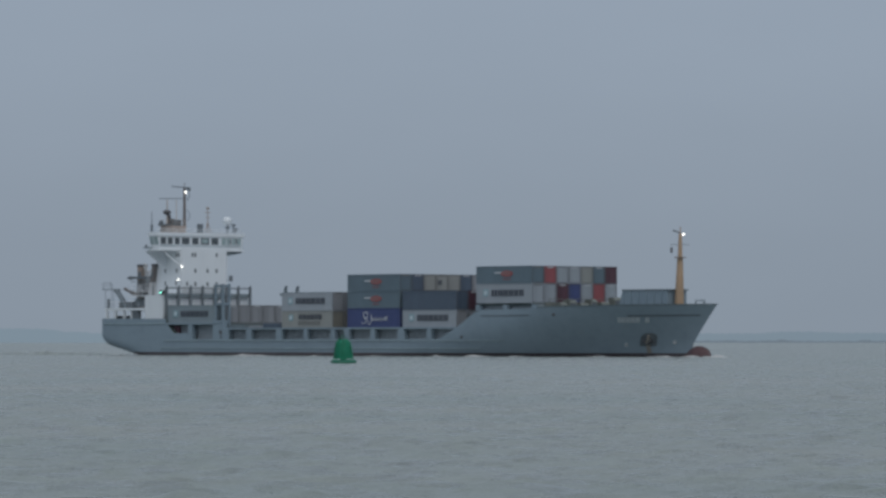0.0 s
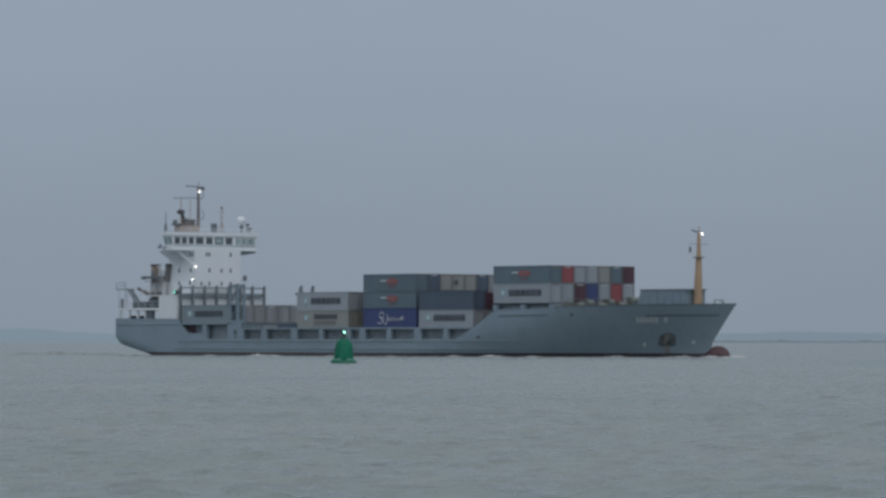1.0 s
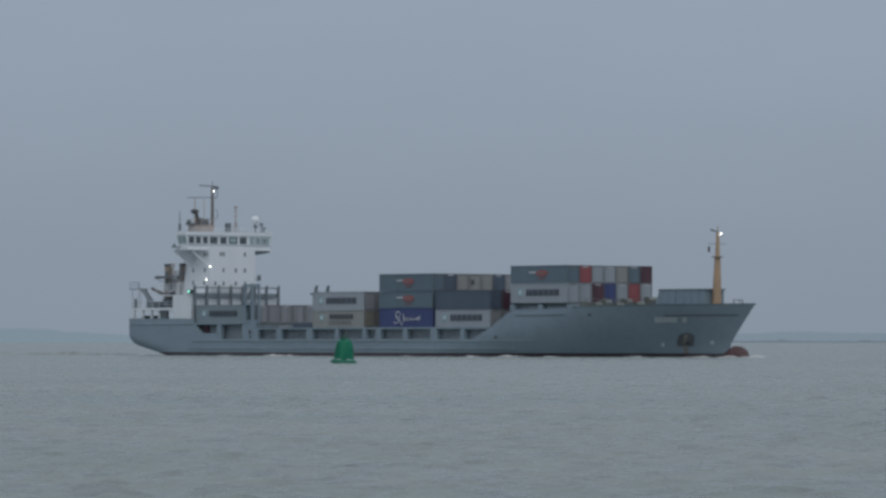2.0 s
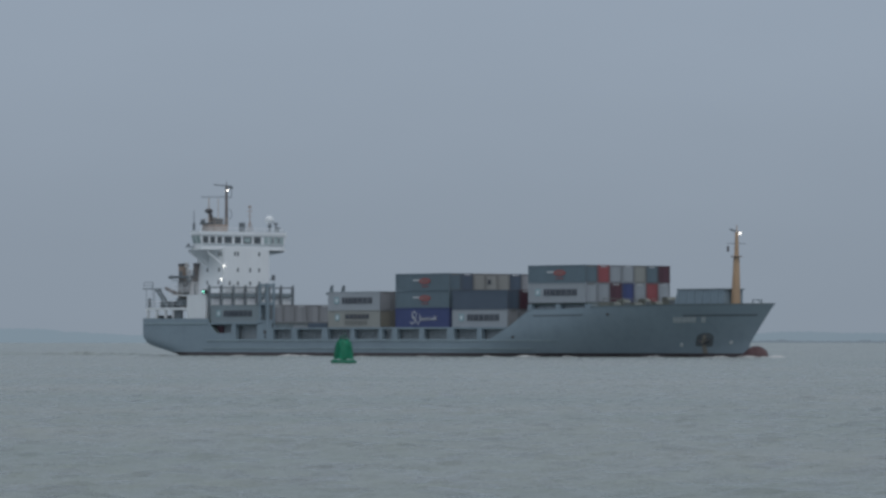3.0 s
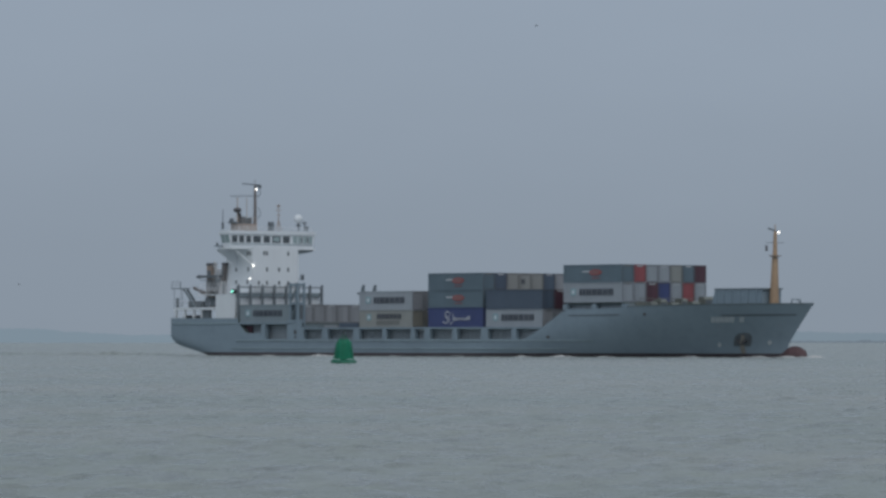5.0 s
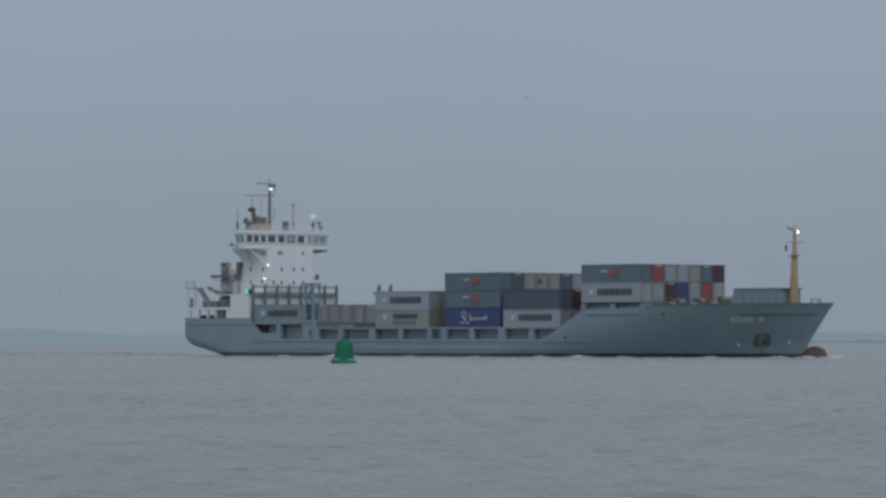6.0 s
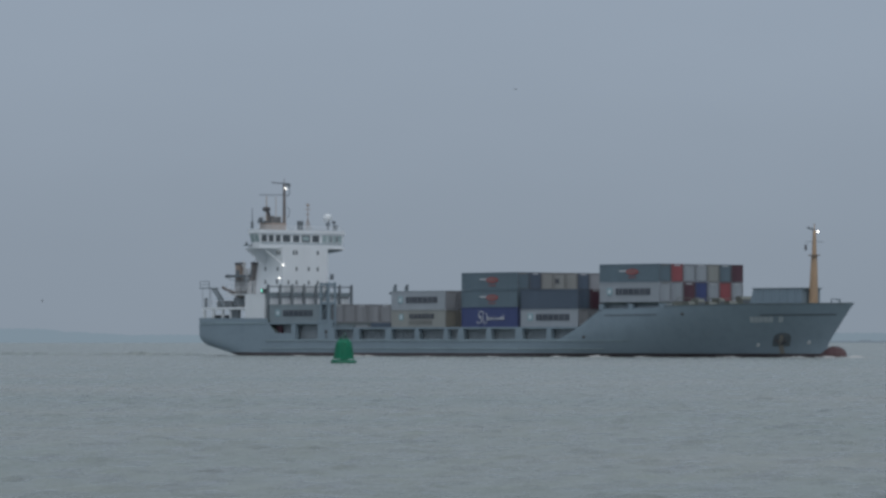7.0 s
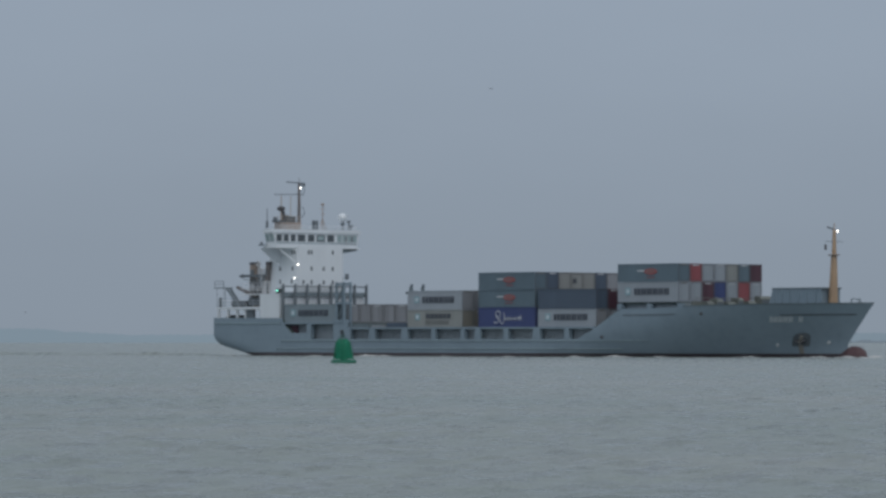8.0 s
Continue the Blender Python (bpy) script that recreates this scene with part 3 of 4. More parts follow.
def masts(ship):
    # monkey-island base
    bm = box(B(), -53.8, -50.6, -2.95, -0.1, 19.9, 21.2)
    part("mast_house", bm, MAST_TAN, ship, "buff painted steel mast house")
    railing(ship, [(-53.7, -2.9, 21.2), (-50.7, -2.9, 21.2), (-50.7, -0.15, 21.2)], 0.9, BUFF)
    bm = B()
    rod(bm, (-51.2, 0, 19.9), (-51.2, 0, 27.4), 0.30, 0.19)
    rod(bm, (-51.2, 0, 27.4), (-51.2, 0, 28.3), 0.05)
    main = part("main_mast", bm, MAST_BROWN, ship, "brown-grey signal mast with yards and radar scanners")
    bm = B()
    beam(bm, (-51.2, -2.6, 27.6), (-51.2, 1.2, 27.45), 0.2, 0.16)
    beam(bm, (-51.2, 0.5, 27.4), (-51.2, 1.2, 27.1), 0.3, 0.3)
    part("radar_scanner", bm, POST, main)
    bm = B()
    beam(bm, (-51.2, -5.2, 25.55), (-51.2, 0.6, 25.7), 0.14, 0.12)
    part("yard", bm, POST, main)
    for z in (22.9, 26.3):
        bm = B()
        for i in range(9):
            a = -math.pi / 2 + math.pi * i / 9
            b = -math.pi / 2 + math.pi * (i + 1) / 9
            rod(bm, (-51.0 + 0.65 * math.cos(a), 0.4, z + 0.8 * math.sin(a)), (-51.0 + 0.65 * math.cos(b), 0.4, z + 0.8 * math.sin(b)), 0.06, n=5)
        part("ladder_hoop", bm, STEEL, main)
    bm = ball(B(), (-50.9, 0.0, 26.72), 0.11)
    part("masthead_light", bm, LAMP_WHITE, main, "bright white masthead light")
    # second post, aerials and stays
    bm = B()
    rod(bm, (-53.0, -2.2, 21.2), (-53.0, -2.2, 25.5), 0.13, 0.08)
    rod(bm, (-52.2, -0.9, 21.2), (-52.2, -0.9, 25.4), 0.06)
    part("aerial_post", bm, BUFF, ship)
    bm = B()
    rod(bm, (-52.9, -1.7, 21.2), (-52.9, -1.9, 23.0), 0.34, 0.26)
    ball(bm, (-52.9, -2.3, 23.4), 0.6, (1, 1.2, 0.7))
    ball(bm, (-52.9, -1.2, 22.0), 0.5, (1.2, 1.3, 0.8))
    part("radar_unit", bm, BLACK, ship, "dark radar and exhaust cluster")
    bm = B()
    box(bm, -53.4, -52.3, -3.8, -0.8, 21.2, 21.5)
    box(bm, -53.1, -52.6, -3.8, -3.3, 21.3, 22.0)
    box(bm, -52.5, -51.8, -1.8, -0.2, 21.2, 22.2)
    part("equipment_rack", bm, POST, ship)
    bm = B()
    rod(bm, (-49.3, -8.3, 20.1), (-49.3, -8.3, 23.3), 0.09, 0.05)
    box(bm, -49.45, -49.15, -8.45, -8.15, 20.1, 21.2)
    part("whip_aerial", bm, POST, ship)
    # light lattice mast to port
    bm = B()
    rod(bm, (-49.6, 3.6, 19.9), (-49.6, 3.6, 24.3), 0.10, 0.06)
    rod(bm, (-49.6, 2.9, 20.1), (-49.6, 3.6, 21.9), 0.06)
    rod(bm, (-49.6, 4.3, 20.1), (-49.6, 3.6, 21.9), 0.06)
    beam(bm, (-49.6, 3.0, 23.4), (-49.6, 4.2, 23.4), 0.1, 0.1)
    beam(bm, (-49.6, 3.2, 22.6), (-49.6, 4.0, 22.6), 0.1, 0.1)
    box(bm, -49.75, -49.45, 3.4, 3.8, 23.9, 24.3)
    part("signal_post", bm, MAST_TAN, ship)
    bm = box(B(), -49.9, -49.3, 1.6, 2.4, 20.1, 21.5)
    part("locker", bm, POST, ship)
    bm = B()
    rod(bm, (-48.6, 7.0, 20.1), (-48.6, 7.0, 21.5), 0.13)
    ball(bm, (-48.6, 7.0, 21.0), 0.38, (1, 1, 0.7))
    dome_post = part("dome_post", bm, POST, ship)
    bm = ball(B(), (-48.6, 6.9, 22.05), 0.74, (1, 1, 0.92))
    part("satellite_dome", bm, WHITE, ship, "white satellite dome on a short post", smooth=True)
    for y in (8.0, 8.5):
        bm = B()
        rod(bm, (-48.3, y, 20.1), (-48.3, y, 21.3 if y < 8.2 else 20.6), 0.12)
        ball(bm, (-48.3, y, 21.4 if y < 8.2 else 20.7), 0.34, (1, 1.2, 0.6))
        part("aerial_post", bm, POST, ship)
    # deck lights and the green sidelight
    for p, s in (((FRONT + 0.15, -4.85, 14.35), 0.13), ((FRONT + 0.2, -5.6, 12.25), 0.12)):
        bm = ball(B(), p, s, (0.6, 1.2, 0.62))
        part("deck_light", bm, LAMP_WHITE, ship, "bright white deck light")
    bm = B()
    rod(bm, (FRONT, -4.7, 12.1), (FRONT + 0.2, -5.7, 12.1), 0.07)
    part("lamp_bracket", bm, WHITE, ship)
    bm = ball(B(), (-45.9, -9.15, 10.2), 0.09)
    part("side_light", bm, LAMP_GREEN, ship, "green navigation sidelight")
    bm = box(B(), -46.3, -45.5, -9.05, -8.2, 9.8, 10.55)
    part("side_light_box", bm, BLACK, ship)


def stern_gear(ship):
    # covered mooring deck
    bm = prism(B(), [(-61.6, -8.4), (-50.35, -8.85), (-50.35, 8.85), (-61.6, 8.4)], "z", 7.3, 7.7)
    part("poop_deck", bm, WHITE, ship, "white edged deck over the mooring space")
    for sgn in (-1, 1):
        for i, x in enumerate((-61.2, -58.9, -56.6, -54.6)):
            bm = box(B(), x - 0.2, x + 0.2, min(sgn * 8.1, sgn * 8.4), max(sgn * 8.1, sgn * 8.4), 5.1, 7.35)
            part("deck_pillar", bm, WHITE, ship)
        bm = box(B(), -54.6, -52.6, min(sgn * 7.9, sgn * 8.3), max(sgn * 7.9, sgn * 8.3), 5.1, 7.35)
        part("store", bm, POST, ship)
    for x, y in ((-60.0, -6.5), (-57.2, -6.3), (-59, 3), (-56, 5)):
        bm = B()
        rod(bm, (x, y - 0.9, 6.0), (x, y + 0.9, 6.0), 0.45, n=12)
        box(bm, x - 0.7, x + 0.7, y - 1.1, y + 1.1, 5.1, 5.5)
        part("mooring_winch", bm, BLACK, ship)
    railing(ship, [(-50.5, -8.75, 7.7), (-61.4, -8.3, 7.7), (-61.4, 8.3, 7.7)], 1.0, r=0.02)
    # raised stern platform with rails and stair
    bm = box(B(), -62.2, -59.9, -8.5, -6.4, 10.7, 10.85)
    part("stern_platform", bm, STEEL, ship)
    for x, y in ((-61.7, -8.2), (-60.0, -8.2), (-61.7, -6.5), (-60.0, -6.5)):
        bm = B()
        beam(bm, (x, y, 7.7), (x, y, 10.7), 0.05, 0.05)
        part("platform_leg", bm, STEEL, ship)
    railing(ship, [(-59.9, -8.4, 10.85), (-62.1, -8.4, 10.85), (-62.1, -6.5, 10.85)], 1.0, STEEL)
    stair = B()
    for y in (-7.6, -6.9):
        beam(stair, (-60.0, y, 10.7), (-57.0, y, 7.7), 0.12, 0.34)
    for i in range(12):
        f = (i + 0.5) / 12
        beam(stair, (-60.0 + 3 * f, -7.6, 10.7 - 3 * f), (-60.0 + 3 * f, -6.9, 10.7 - 3 * f), 0.25, 0.06)
    part("stair", stair, STEEL, ship)
    bm = box(B(), -59.3, -55.7, -7.4, -5.6, 7.7, 8.75)
    bmesh.ops.bevel(bm, geom=list(bm.edges), offset=0.15, segments=1, affect="EDGES")
    part("stern_locker", bm, DARK, ship)
    # provision crane
    bm = B()
    rod(bm, (-53.9, -6.6, 7.7), (-53.9, -6.6, 9.8), 0.4, 0.34)
    crane = part("provision_crane", bm, BUFF, ship, "small buff crane with a raised jib")
    bm = B()
    beam(bm, (-53.4, -6.6, 9.0), (-58.3, -6.9, 10.9), 0.34, 0.4)
    beam(bm, (-54.0, -6.6, 9.6), (-56.6, -6.8, 10.5), 0.14, 0.14)
    part("jib", bm, MAST_BROWN, crane)
    bm = box(B(), -55.0, -52.2, -7.3, -5.9, 7.9, 9.2)
    part("crane_house", bm, POST, crane)
    # twin uptakes with a platform
    for x0, x1, y0, y1, slope in ((-58.7, -57.5, -3.9, -2.8, 0.0), (-52.8, -52.1, -5.5, -4.85, 0.45)):
        def casing(z0, z1, g):
            pts = [(x0 - g - slope * (15 - z0) / 3, z0), (x1 + g - slope * (15 - z0) / 3, z0), (x1 + g - slope * (15 - z1) / 3, z1), (x0 - g - slope * (15 - z1) / 3, z1)]
            return prism(B(), pts, "y", y0 - g, y1 + g)
        up = part("funnel", casing(11.9, 14.5, 0.0), MAST_BROWN if slope else FUNNEL, ship, "brownish funnel casing with a sooty top")
        part("funnel_base", casing(7.7, 11.9, 0.08), PALE_GREY, up, "pale grey lower casing")
        part("funnel_top", casing(14.5, 14.9, 0.05), BLACK, up)
        part("corner_trim", box(B(), x1 - 0.06 - slope, x1 + 0.06 - slope, y0 - 0.06, y0 + 0.06, 7.8, 12.0), POST, up)
        part("louvre", box(B(), x0 + 0.2 - slope * 0.7, x1 - 0.2 - slope * 0.7, y0 - 0.06, y0 + 0.02, 12.6, 13.7), POST, up)
    # pipes and a small platform between the casings
    for x, y, r0, z1 in ((-56.9, -3.6, 0.16, 14.2), (-56.3, -3.9, 0.12, 14.7), (-54.9, -4.6, 0.14, 13.6)):
        bm = rod(B(), (x, y, 7.7), (x, y, z1), r0, n=8)
        rod(bm, (x, y, z1), (x - 0.5, y, z1 + 0.35), r0, n=8)
        part("exhaust_pipe", bm, PALE_GREY, ship)
    part("funnel_platform", box(B(), -58.9, -53.6, -5.1, -4.2, 12.05, 12.15), STEEL, ship)
    railing(ship, [(-58.9, -5.1, 10.5), (-54.0, -5.1, 10.5)], 1.0, r=0.025)
    part("casing_deck", box(B(), -58.9, -53.8, -5.2, -2.6, 10.38, 10.5), PALE_GREY, ship)
    # raft canister at the taffrail
    bm = rod(B(), (-61.1, -8.0, 7.7), (-61.1, -8.0, 9.2), 0.26, n=10)
    part("raft_canister", bm, POST, ship)
    bm = B()
    beam(bm, (-60.0, -4.3, 12.7), (-54.0, -4.3, 12.7), 0.7, 0.42)
    ball(bm, (-60.0, -4.3, 12.7), 0.45, (1.6, 1, 0.7))
    part("exhaust_duct", bm, POST, ship)
    part("engine_casing", box(B(), -58.6, -55.35, -2.2, 4.2, 7.7, 11.2), WHITE, ship)
    part("pipe", rod(B(), (-55.6, -3.4, 7.7), (-55.6, -3.4, 13.9), 0.42, n=10), WHITE, ship)


def bow_gear(ship):
    # breakwater house on the forecastle
    bm = prism(B(), [(52.5, 6.4), (62.9, 6.4), (62.9, 9.68), (53.6, 9.82)], "y", -1.6, 2.3)
    hous = part("forecastle_house", bm, HULL, ship, "grey steel forecastle house with a flat roof")
    part("house_roof", box(B(), 53.5, 63.2, -1.7, 2.4, 9.66, 9.86), STEEL, hous)
    for i in range(6):
        part("stiffener", box(B(), 53.7 + 1.6 * i, 53.85 + 1.6 * i, -1.72, -1.55, 6.6, 9.6), HULL, hous)
    # foremast
    bm = B()
    rod(bm, (63.7, 0, 6.4), (63.9, 0, 14.4), 0.76, 0.42, n=14)
    rod(bm, (63.9, 0, 14.4), (63.95, 0, 17.9), 0.36, 0.23, n=12)
    rod(bm, (63.95, 0, 17.9), (63.95, 0, 18.9), 0.07)
    fore = part("foremast", bm, YELLOW, ship, "ochre tapered steel foremast", smooth=False)
    bm = B()
    rod(bm, (63.9, 0, 14.35), (63.9, 0, 14.5), 0.85, n=14)
    part("mast_platform", bm, RUST, fore)
    bm = B()
    beam(bm, (63.9, -1.9, 16.3), (63.9, 1.9, 16.3), 0.07, 0.07)
    part("crosstree", bm, POST, fore)
    part("horn", beam(B(), (63.9, -0.1, 18.05), (63.5, -1.0, 18.35), 0.25, 0.2), POST, fore)
    bm = B()
    rod(bm, (63.9, -1.75, 15.1), (63.9, -1.75, 15.9), 0.16)
    part("bell", bm, BLACK, fore)
    bm = ball(B(), (64.35, 0.25, 17.78), 0.13, (1, 1, 0.75))
    part("masthead_light", bm, LAMP_WHITE, fore, "bright white masthead light")
    # roller fairlead and jackstaff step at the stem head
    bm = B()
    beam(bm, (68.0, -0.9, 8.2), (68.0, 0.9, 8.2), 0.12, 0.12)
    for y in (-0.9, 0.9):
        beam(bm, (68.0, y, 6.5), (68.0, y, 8.2), 0.12, 0.12)
    beam(bm, (69.6, 0, 7.4), (68.0, 0, 8.2), 0.1, 0.1)
    part("stem_rail", bm, STEEL, ship)
    for y in (-6.5, -3.2, 0.1, 3.4):
        railing(ship, [(43.2, y, 7.0), (43.2, y + 2.8, 7.0)], 1.5, TAN_RAIL, 0.05)
    for y0, y1, z, x0 in ((-6.2, -4.9, 8.0, 44.0), (-4.3, -2.6, 8.35, 43.7), (-2.2, -0.6, 7.9, 44.3), (0.2, 1.6, 8.5, 43.6), (2.1, 3.6, 8.1, 44.2), (5.2, 7.4, 8.8, 43.6)):
        bm = prism(B(), [(x0, 6.0), (x0 + 1.3, 6.0), (x0 + 1.3, z - 0.35), (x0 + 0.95, z), (x0 + 0.2, z), (x0, z - 0.15)], "y", y0, y1)
        vent = part("ventilator", bm, TAN_RAIL, ship)
        part("vent_louvre", box(B(), x0 + 1.28, x0 + 1.34, y0 + 0.2, y1 - 0.2, 6.9, z - 0.5), DARK, vent)
    part("hatch_end_coaming", box(B(), 43.3, 43.6, -7.6, 7.6, 6.2, 7.95), TAN_RAIL, ship)
    for y in (-4.6, -0.2, 4.6):
        bm = B()
        rod(bm, (45.4, y, 6.3), (45.4, y, 8.3), 0.12, n=8)
        ball(bm, (45.4, y, 8.35), 0.3, (1, 1, 0.55), 10, 6)
        part("mushroom_vent", bm, TAN_RAIL, ship)
    # anchor pockets, anchors and rust below them
    for sgn in (-1, 1):
        def on_hull(n, z, out):
            return Vector(hull_point(n, z, sgn, out))
        # dark sheet on the plating paints the shade inside the pocket
        bm = B()
        rows = []
        for i in range(9):
            a = math.pi * i / 8
            n0 = 64.3 + 1.5 * math.cos(a)
            rows.append([bm.verts.new(on_hull(n0, 1.55, 0.03)), bm.verts.new(on_hull(n0, 2.3 + 1.2 * math.sin(a) ** 0.6, 0.03))])
        grid_faces(bm, rows)
        part("anchor_pocket", bm, DARK, ship, "dark arched sheet painting the shade of the anchor recess")
        bm = B()
        a, b = on_hull(64.3, 3.1, 0.12), on_hull(64.3, 1.9, 0.22)
        beam(bm, a, b, 0.5, 0.2)
        part("anchor_shank", bm, STAIN, ship, "rust-streaked anchor shank")
        bm = B()
        beam(bm, on_hull(63.5, 2.45, 0.25), b, 0.35, 0.3)
        beam(bm, on_hull(65.1, 2.45, 0.25), b, 0.35, 0.3)
        part("anchor", bm, BLACK, ship, "dark stockless anchor")
        for n0, w, z0, z1 in ((64.3, 0.42, 0.54, 3.2),):
            bm = B()
            rows = [[bm.verts.new(on_hull(n0 + e, z0 + (z1 - z0) * i / 6, 0.05)) for e in (-w, w)] for i in range(7)]
            grid_faces(bm, rows)
            part("rust_streak", bm, STAIN, ship)
        # bow marks
        for n0, z in ((60.3, 1.75), (68.9, 2.1)):
            bm = B()
            for i in range(8):
                p0 = on_hull(n0 + 0.22 * math.cos(0.785 * i), z + 0.22 * math.sin(0.785 * i), 0.05)
                p1 = on_hull(n0 + 0.22 * math.cos(0.785 * (i + 1)), z + 0.22 * math.sin(0.785 * (i + 1)), 0.05)
                rod(bm, p0, p1, 0.07, n=5)
            rod(bm, on_hull(n0 - 0.25, z, 0.05), on_hull(n0 + 0.25, z, 0.05), 0.06, n=5)
            part("thruster_mark", bm, LETTER, ship)
        for n0, z in ((26.5, 2.9), (47.0, 6.2)):
            bm = ball(B(), on_hull(n0, z, 0.0), 0.3, (1.2, 0.3, 0.8))
            part("fairlead", bm, BLACK, ship)
    # the worn name on the plating: two pale upright bars for each letter
    for i in (0, 1, 2, 3, 4, 6):
        n = 59.2 + 0.75 * i
        bm = B()
        for n0, n1, z1 in ((n - 0.27, n - 0.08, 5.74), (n + 0.09, n + 0.26, 5.68)):
            rows = [[bm.verts.new(hull_point(m, z, -1, 0.05)) for z in (4.98, z1)] for m in (n0, n1)]
            grid_faces(bm, rows)
        bmesh.ops.recalc_face_normals(bm, faces=bm.faces)
        bmesh.ops.solidify(bm, geom=list(bm.faces), thickness=0.03)
        part("name_bar", bm, LETTER, ship)


TAN_RAIL = paint("rail_tan", (0.165, 0.178, 0.16), 0.6, grain=1.5)


# ---------------------------------------------------------------- containers
LONG, WIDE = 12.19, 2.44


def box_meshes(high):
    """Shared meshes of a 40-foot container of that height, origin at its after starboard bottom corner."""
    bm = B()
    # corrugated sides
    for y, out in ((0.04, -1), (WIDE - 0.04, 1)):
        rows = []
        x, i = 0.16, 0
        while x < LONG - 0.16:
            for dx, dep in ((0.0, 0.0), (0.09, 0.0), (0.15, -0.045), (0.24, -0.045)):
                if x + dx < LONG - 0.16:
                    rows.append([bm.verts.new((x + dx, y + out * dep, z)) for z in (0.16, high - 0.1)])
            x += 0.30
        grid_faces(bm, rows)
    # roof, floor, blind end
    box(bm, 0.05, LONG - 0.05, 0.05, WIDE - 0.05, high - 0.09, high - 0.03)
    box(bm, 0.05, LONG - 0.05, 0.05, WIDE - 0.05, 0.06, 0.16)
    rows = []
    y = 0.12
    while y < WIDE - 0.1:
        for dy, dep in ((0.0, 0.0), (0.09, 0.0), (0.14, 0.045), (0.23, 0.045)):
            if y + dy < WIDE - 0.1:
                rows.append([bm.verts.new((0.03 + dep, y + dy, z)) for z in (0.16, high - 0.1)])
        y += 0.28
    grid_faces(bm, rows)
    bmesh.ops.recalc_face_normals(bm, faces=bm.faces)
    shell = mesh_of("shell", bm, BOX["pale"][1])
    bm = B()
    for x in (0.0, LONG - 0.17):
        for y in (0.0, WIDE - 0.16):
            box(bm, x, x + 0.17, y, y + 0.16, 0.11, high - 0.11)
    for z in (0.0, high - 0.12):
        for y in (0.0, WIDE - 0.1):
            box(bm, 0.17, LONG - 0.17, y, y + 0.1, z + 0.005, z + 0.115)
        for x in (0.0, LONG - 0.1):
            box(bm, x, x + 0.1, 0.16, WIDE - 0.16, z + 0.005, z + 0.115)
    for x in (0, LONG - 0.178):
        for y in (0, WIDE - 0.162):
            for z in (0, high - 0.118):
                box(bm, x - 0.004, x + 0.182, y - 0.004, y + 0.166, z, z + 0.118)
    fram = mesh_of("box_frame", bm, BOX["pale"][1])
    bm = box(B(), LONG - 0.09, LONG - 0.03, 0.17, WIDE / 2 - 0.003, 0.13, high - 0.13)
    door_a = mesh_of("door", bm, BOX["pale"][1])
    bm = box(B(), LONG - 0.09, LONG - 0.03, WIDE / 2 + 0.003, WIDE - 0.17, 0.13, high - 0.13)
    door_b = mesh_of("door", bm, BOX["pale"][1])
    bars = []
    for y, side in ((0.42, -1), (0.88, -1), (WIDE - 0.88, 1), (WIDE - 0.42, 1)):
        bm = B()
        rod(bm, (LONG, y, 0.14), (LONG, y, high - 0.14), 0.02, n=5)
        box(bm, LONG - 0.03, LONG + 0.02, y - 0.13 + 0.07 * side, y + 0.13 + 0.07 * side, 1.0, 1.07)
        bars.append(mesh_of("lock_rod", bm, STEEL))
    # black rubber door seals, widened to paint the shade between containers
    bm = B()
    for y0, y1 in ((0.10, 0.19), (WIDE - 0.19, WIDE - 0.10)):
        box(bm, LONG - 0.05, LONG + 0.006, y0, y1, 0.1, high - 0.1)
    for z0, z1 in ((0.08, 0.16), (high - 0.17, high - 0.09)):
        box(bm, LONG - 0.05, LONG + 0.005, 0.19, WIDE - 0.19, z0, z1)
    seal_shade = mesh_of("door_seal", bm, BLACK)
    return shell, fram, door_a, door_b, bars, seal_shade


MESHES = {}
ABOARD = []          # (object, pose in the ship's space)


def own(ob, material):
    ob.material_slots[0].link = "OBJECT"
    ob.material_slots[0].material = material
    return ob


def plaque(parent, name, x0, x1, z0, z1, material, y=-0.02):
    return part(name, box(B(), x0, x1, y, y + 0.05, z0, z1), material, parent)


def word_blocks(parent, x, z, h, widths, gap, material):
    """A word shown as plain upright bars, two for each letter."""
    for w in widths:
        bm = box(B(), x, x + 0.43 * w, -0.02, 0.03, z, z + h)
        box(bm, x + 0.59 * w, x + w, -0.02, 0.03, z, z + h)
        part("letter_bar", bm, material, parent)
        x += w + gap


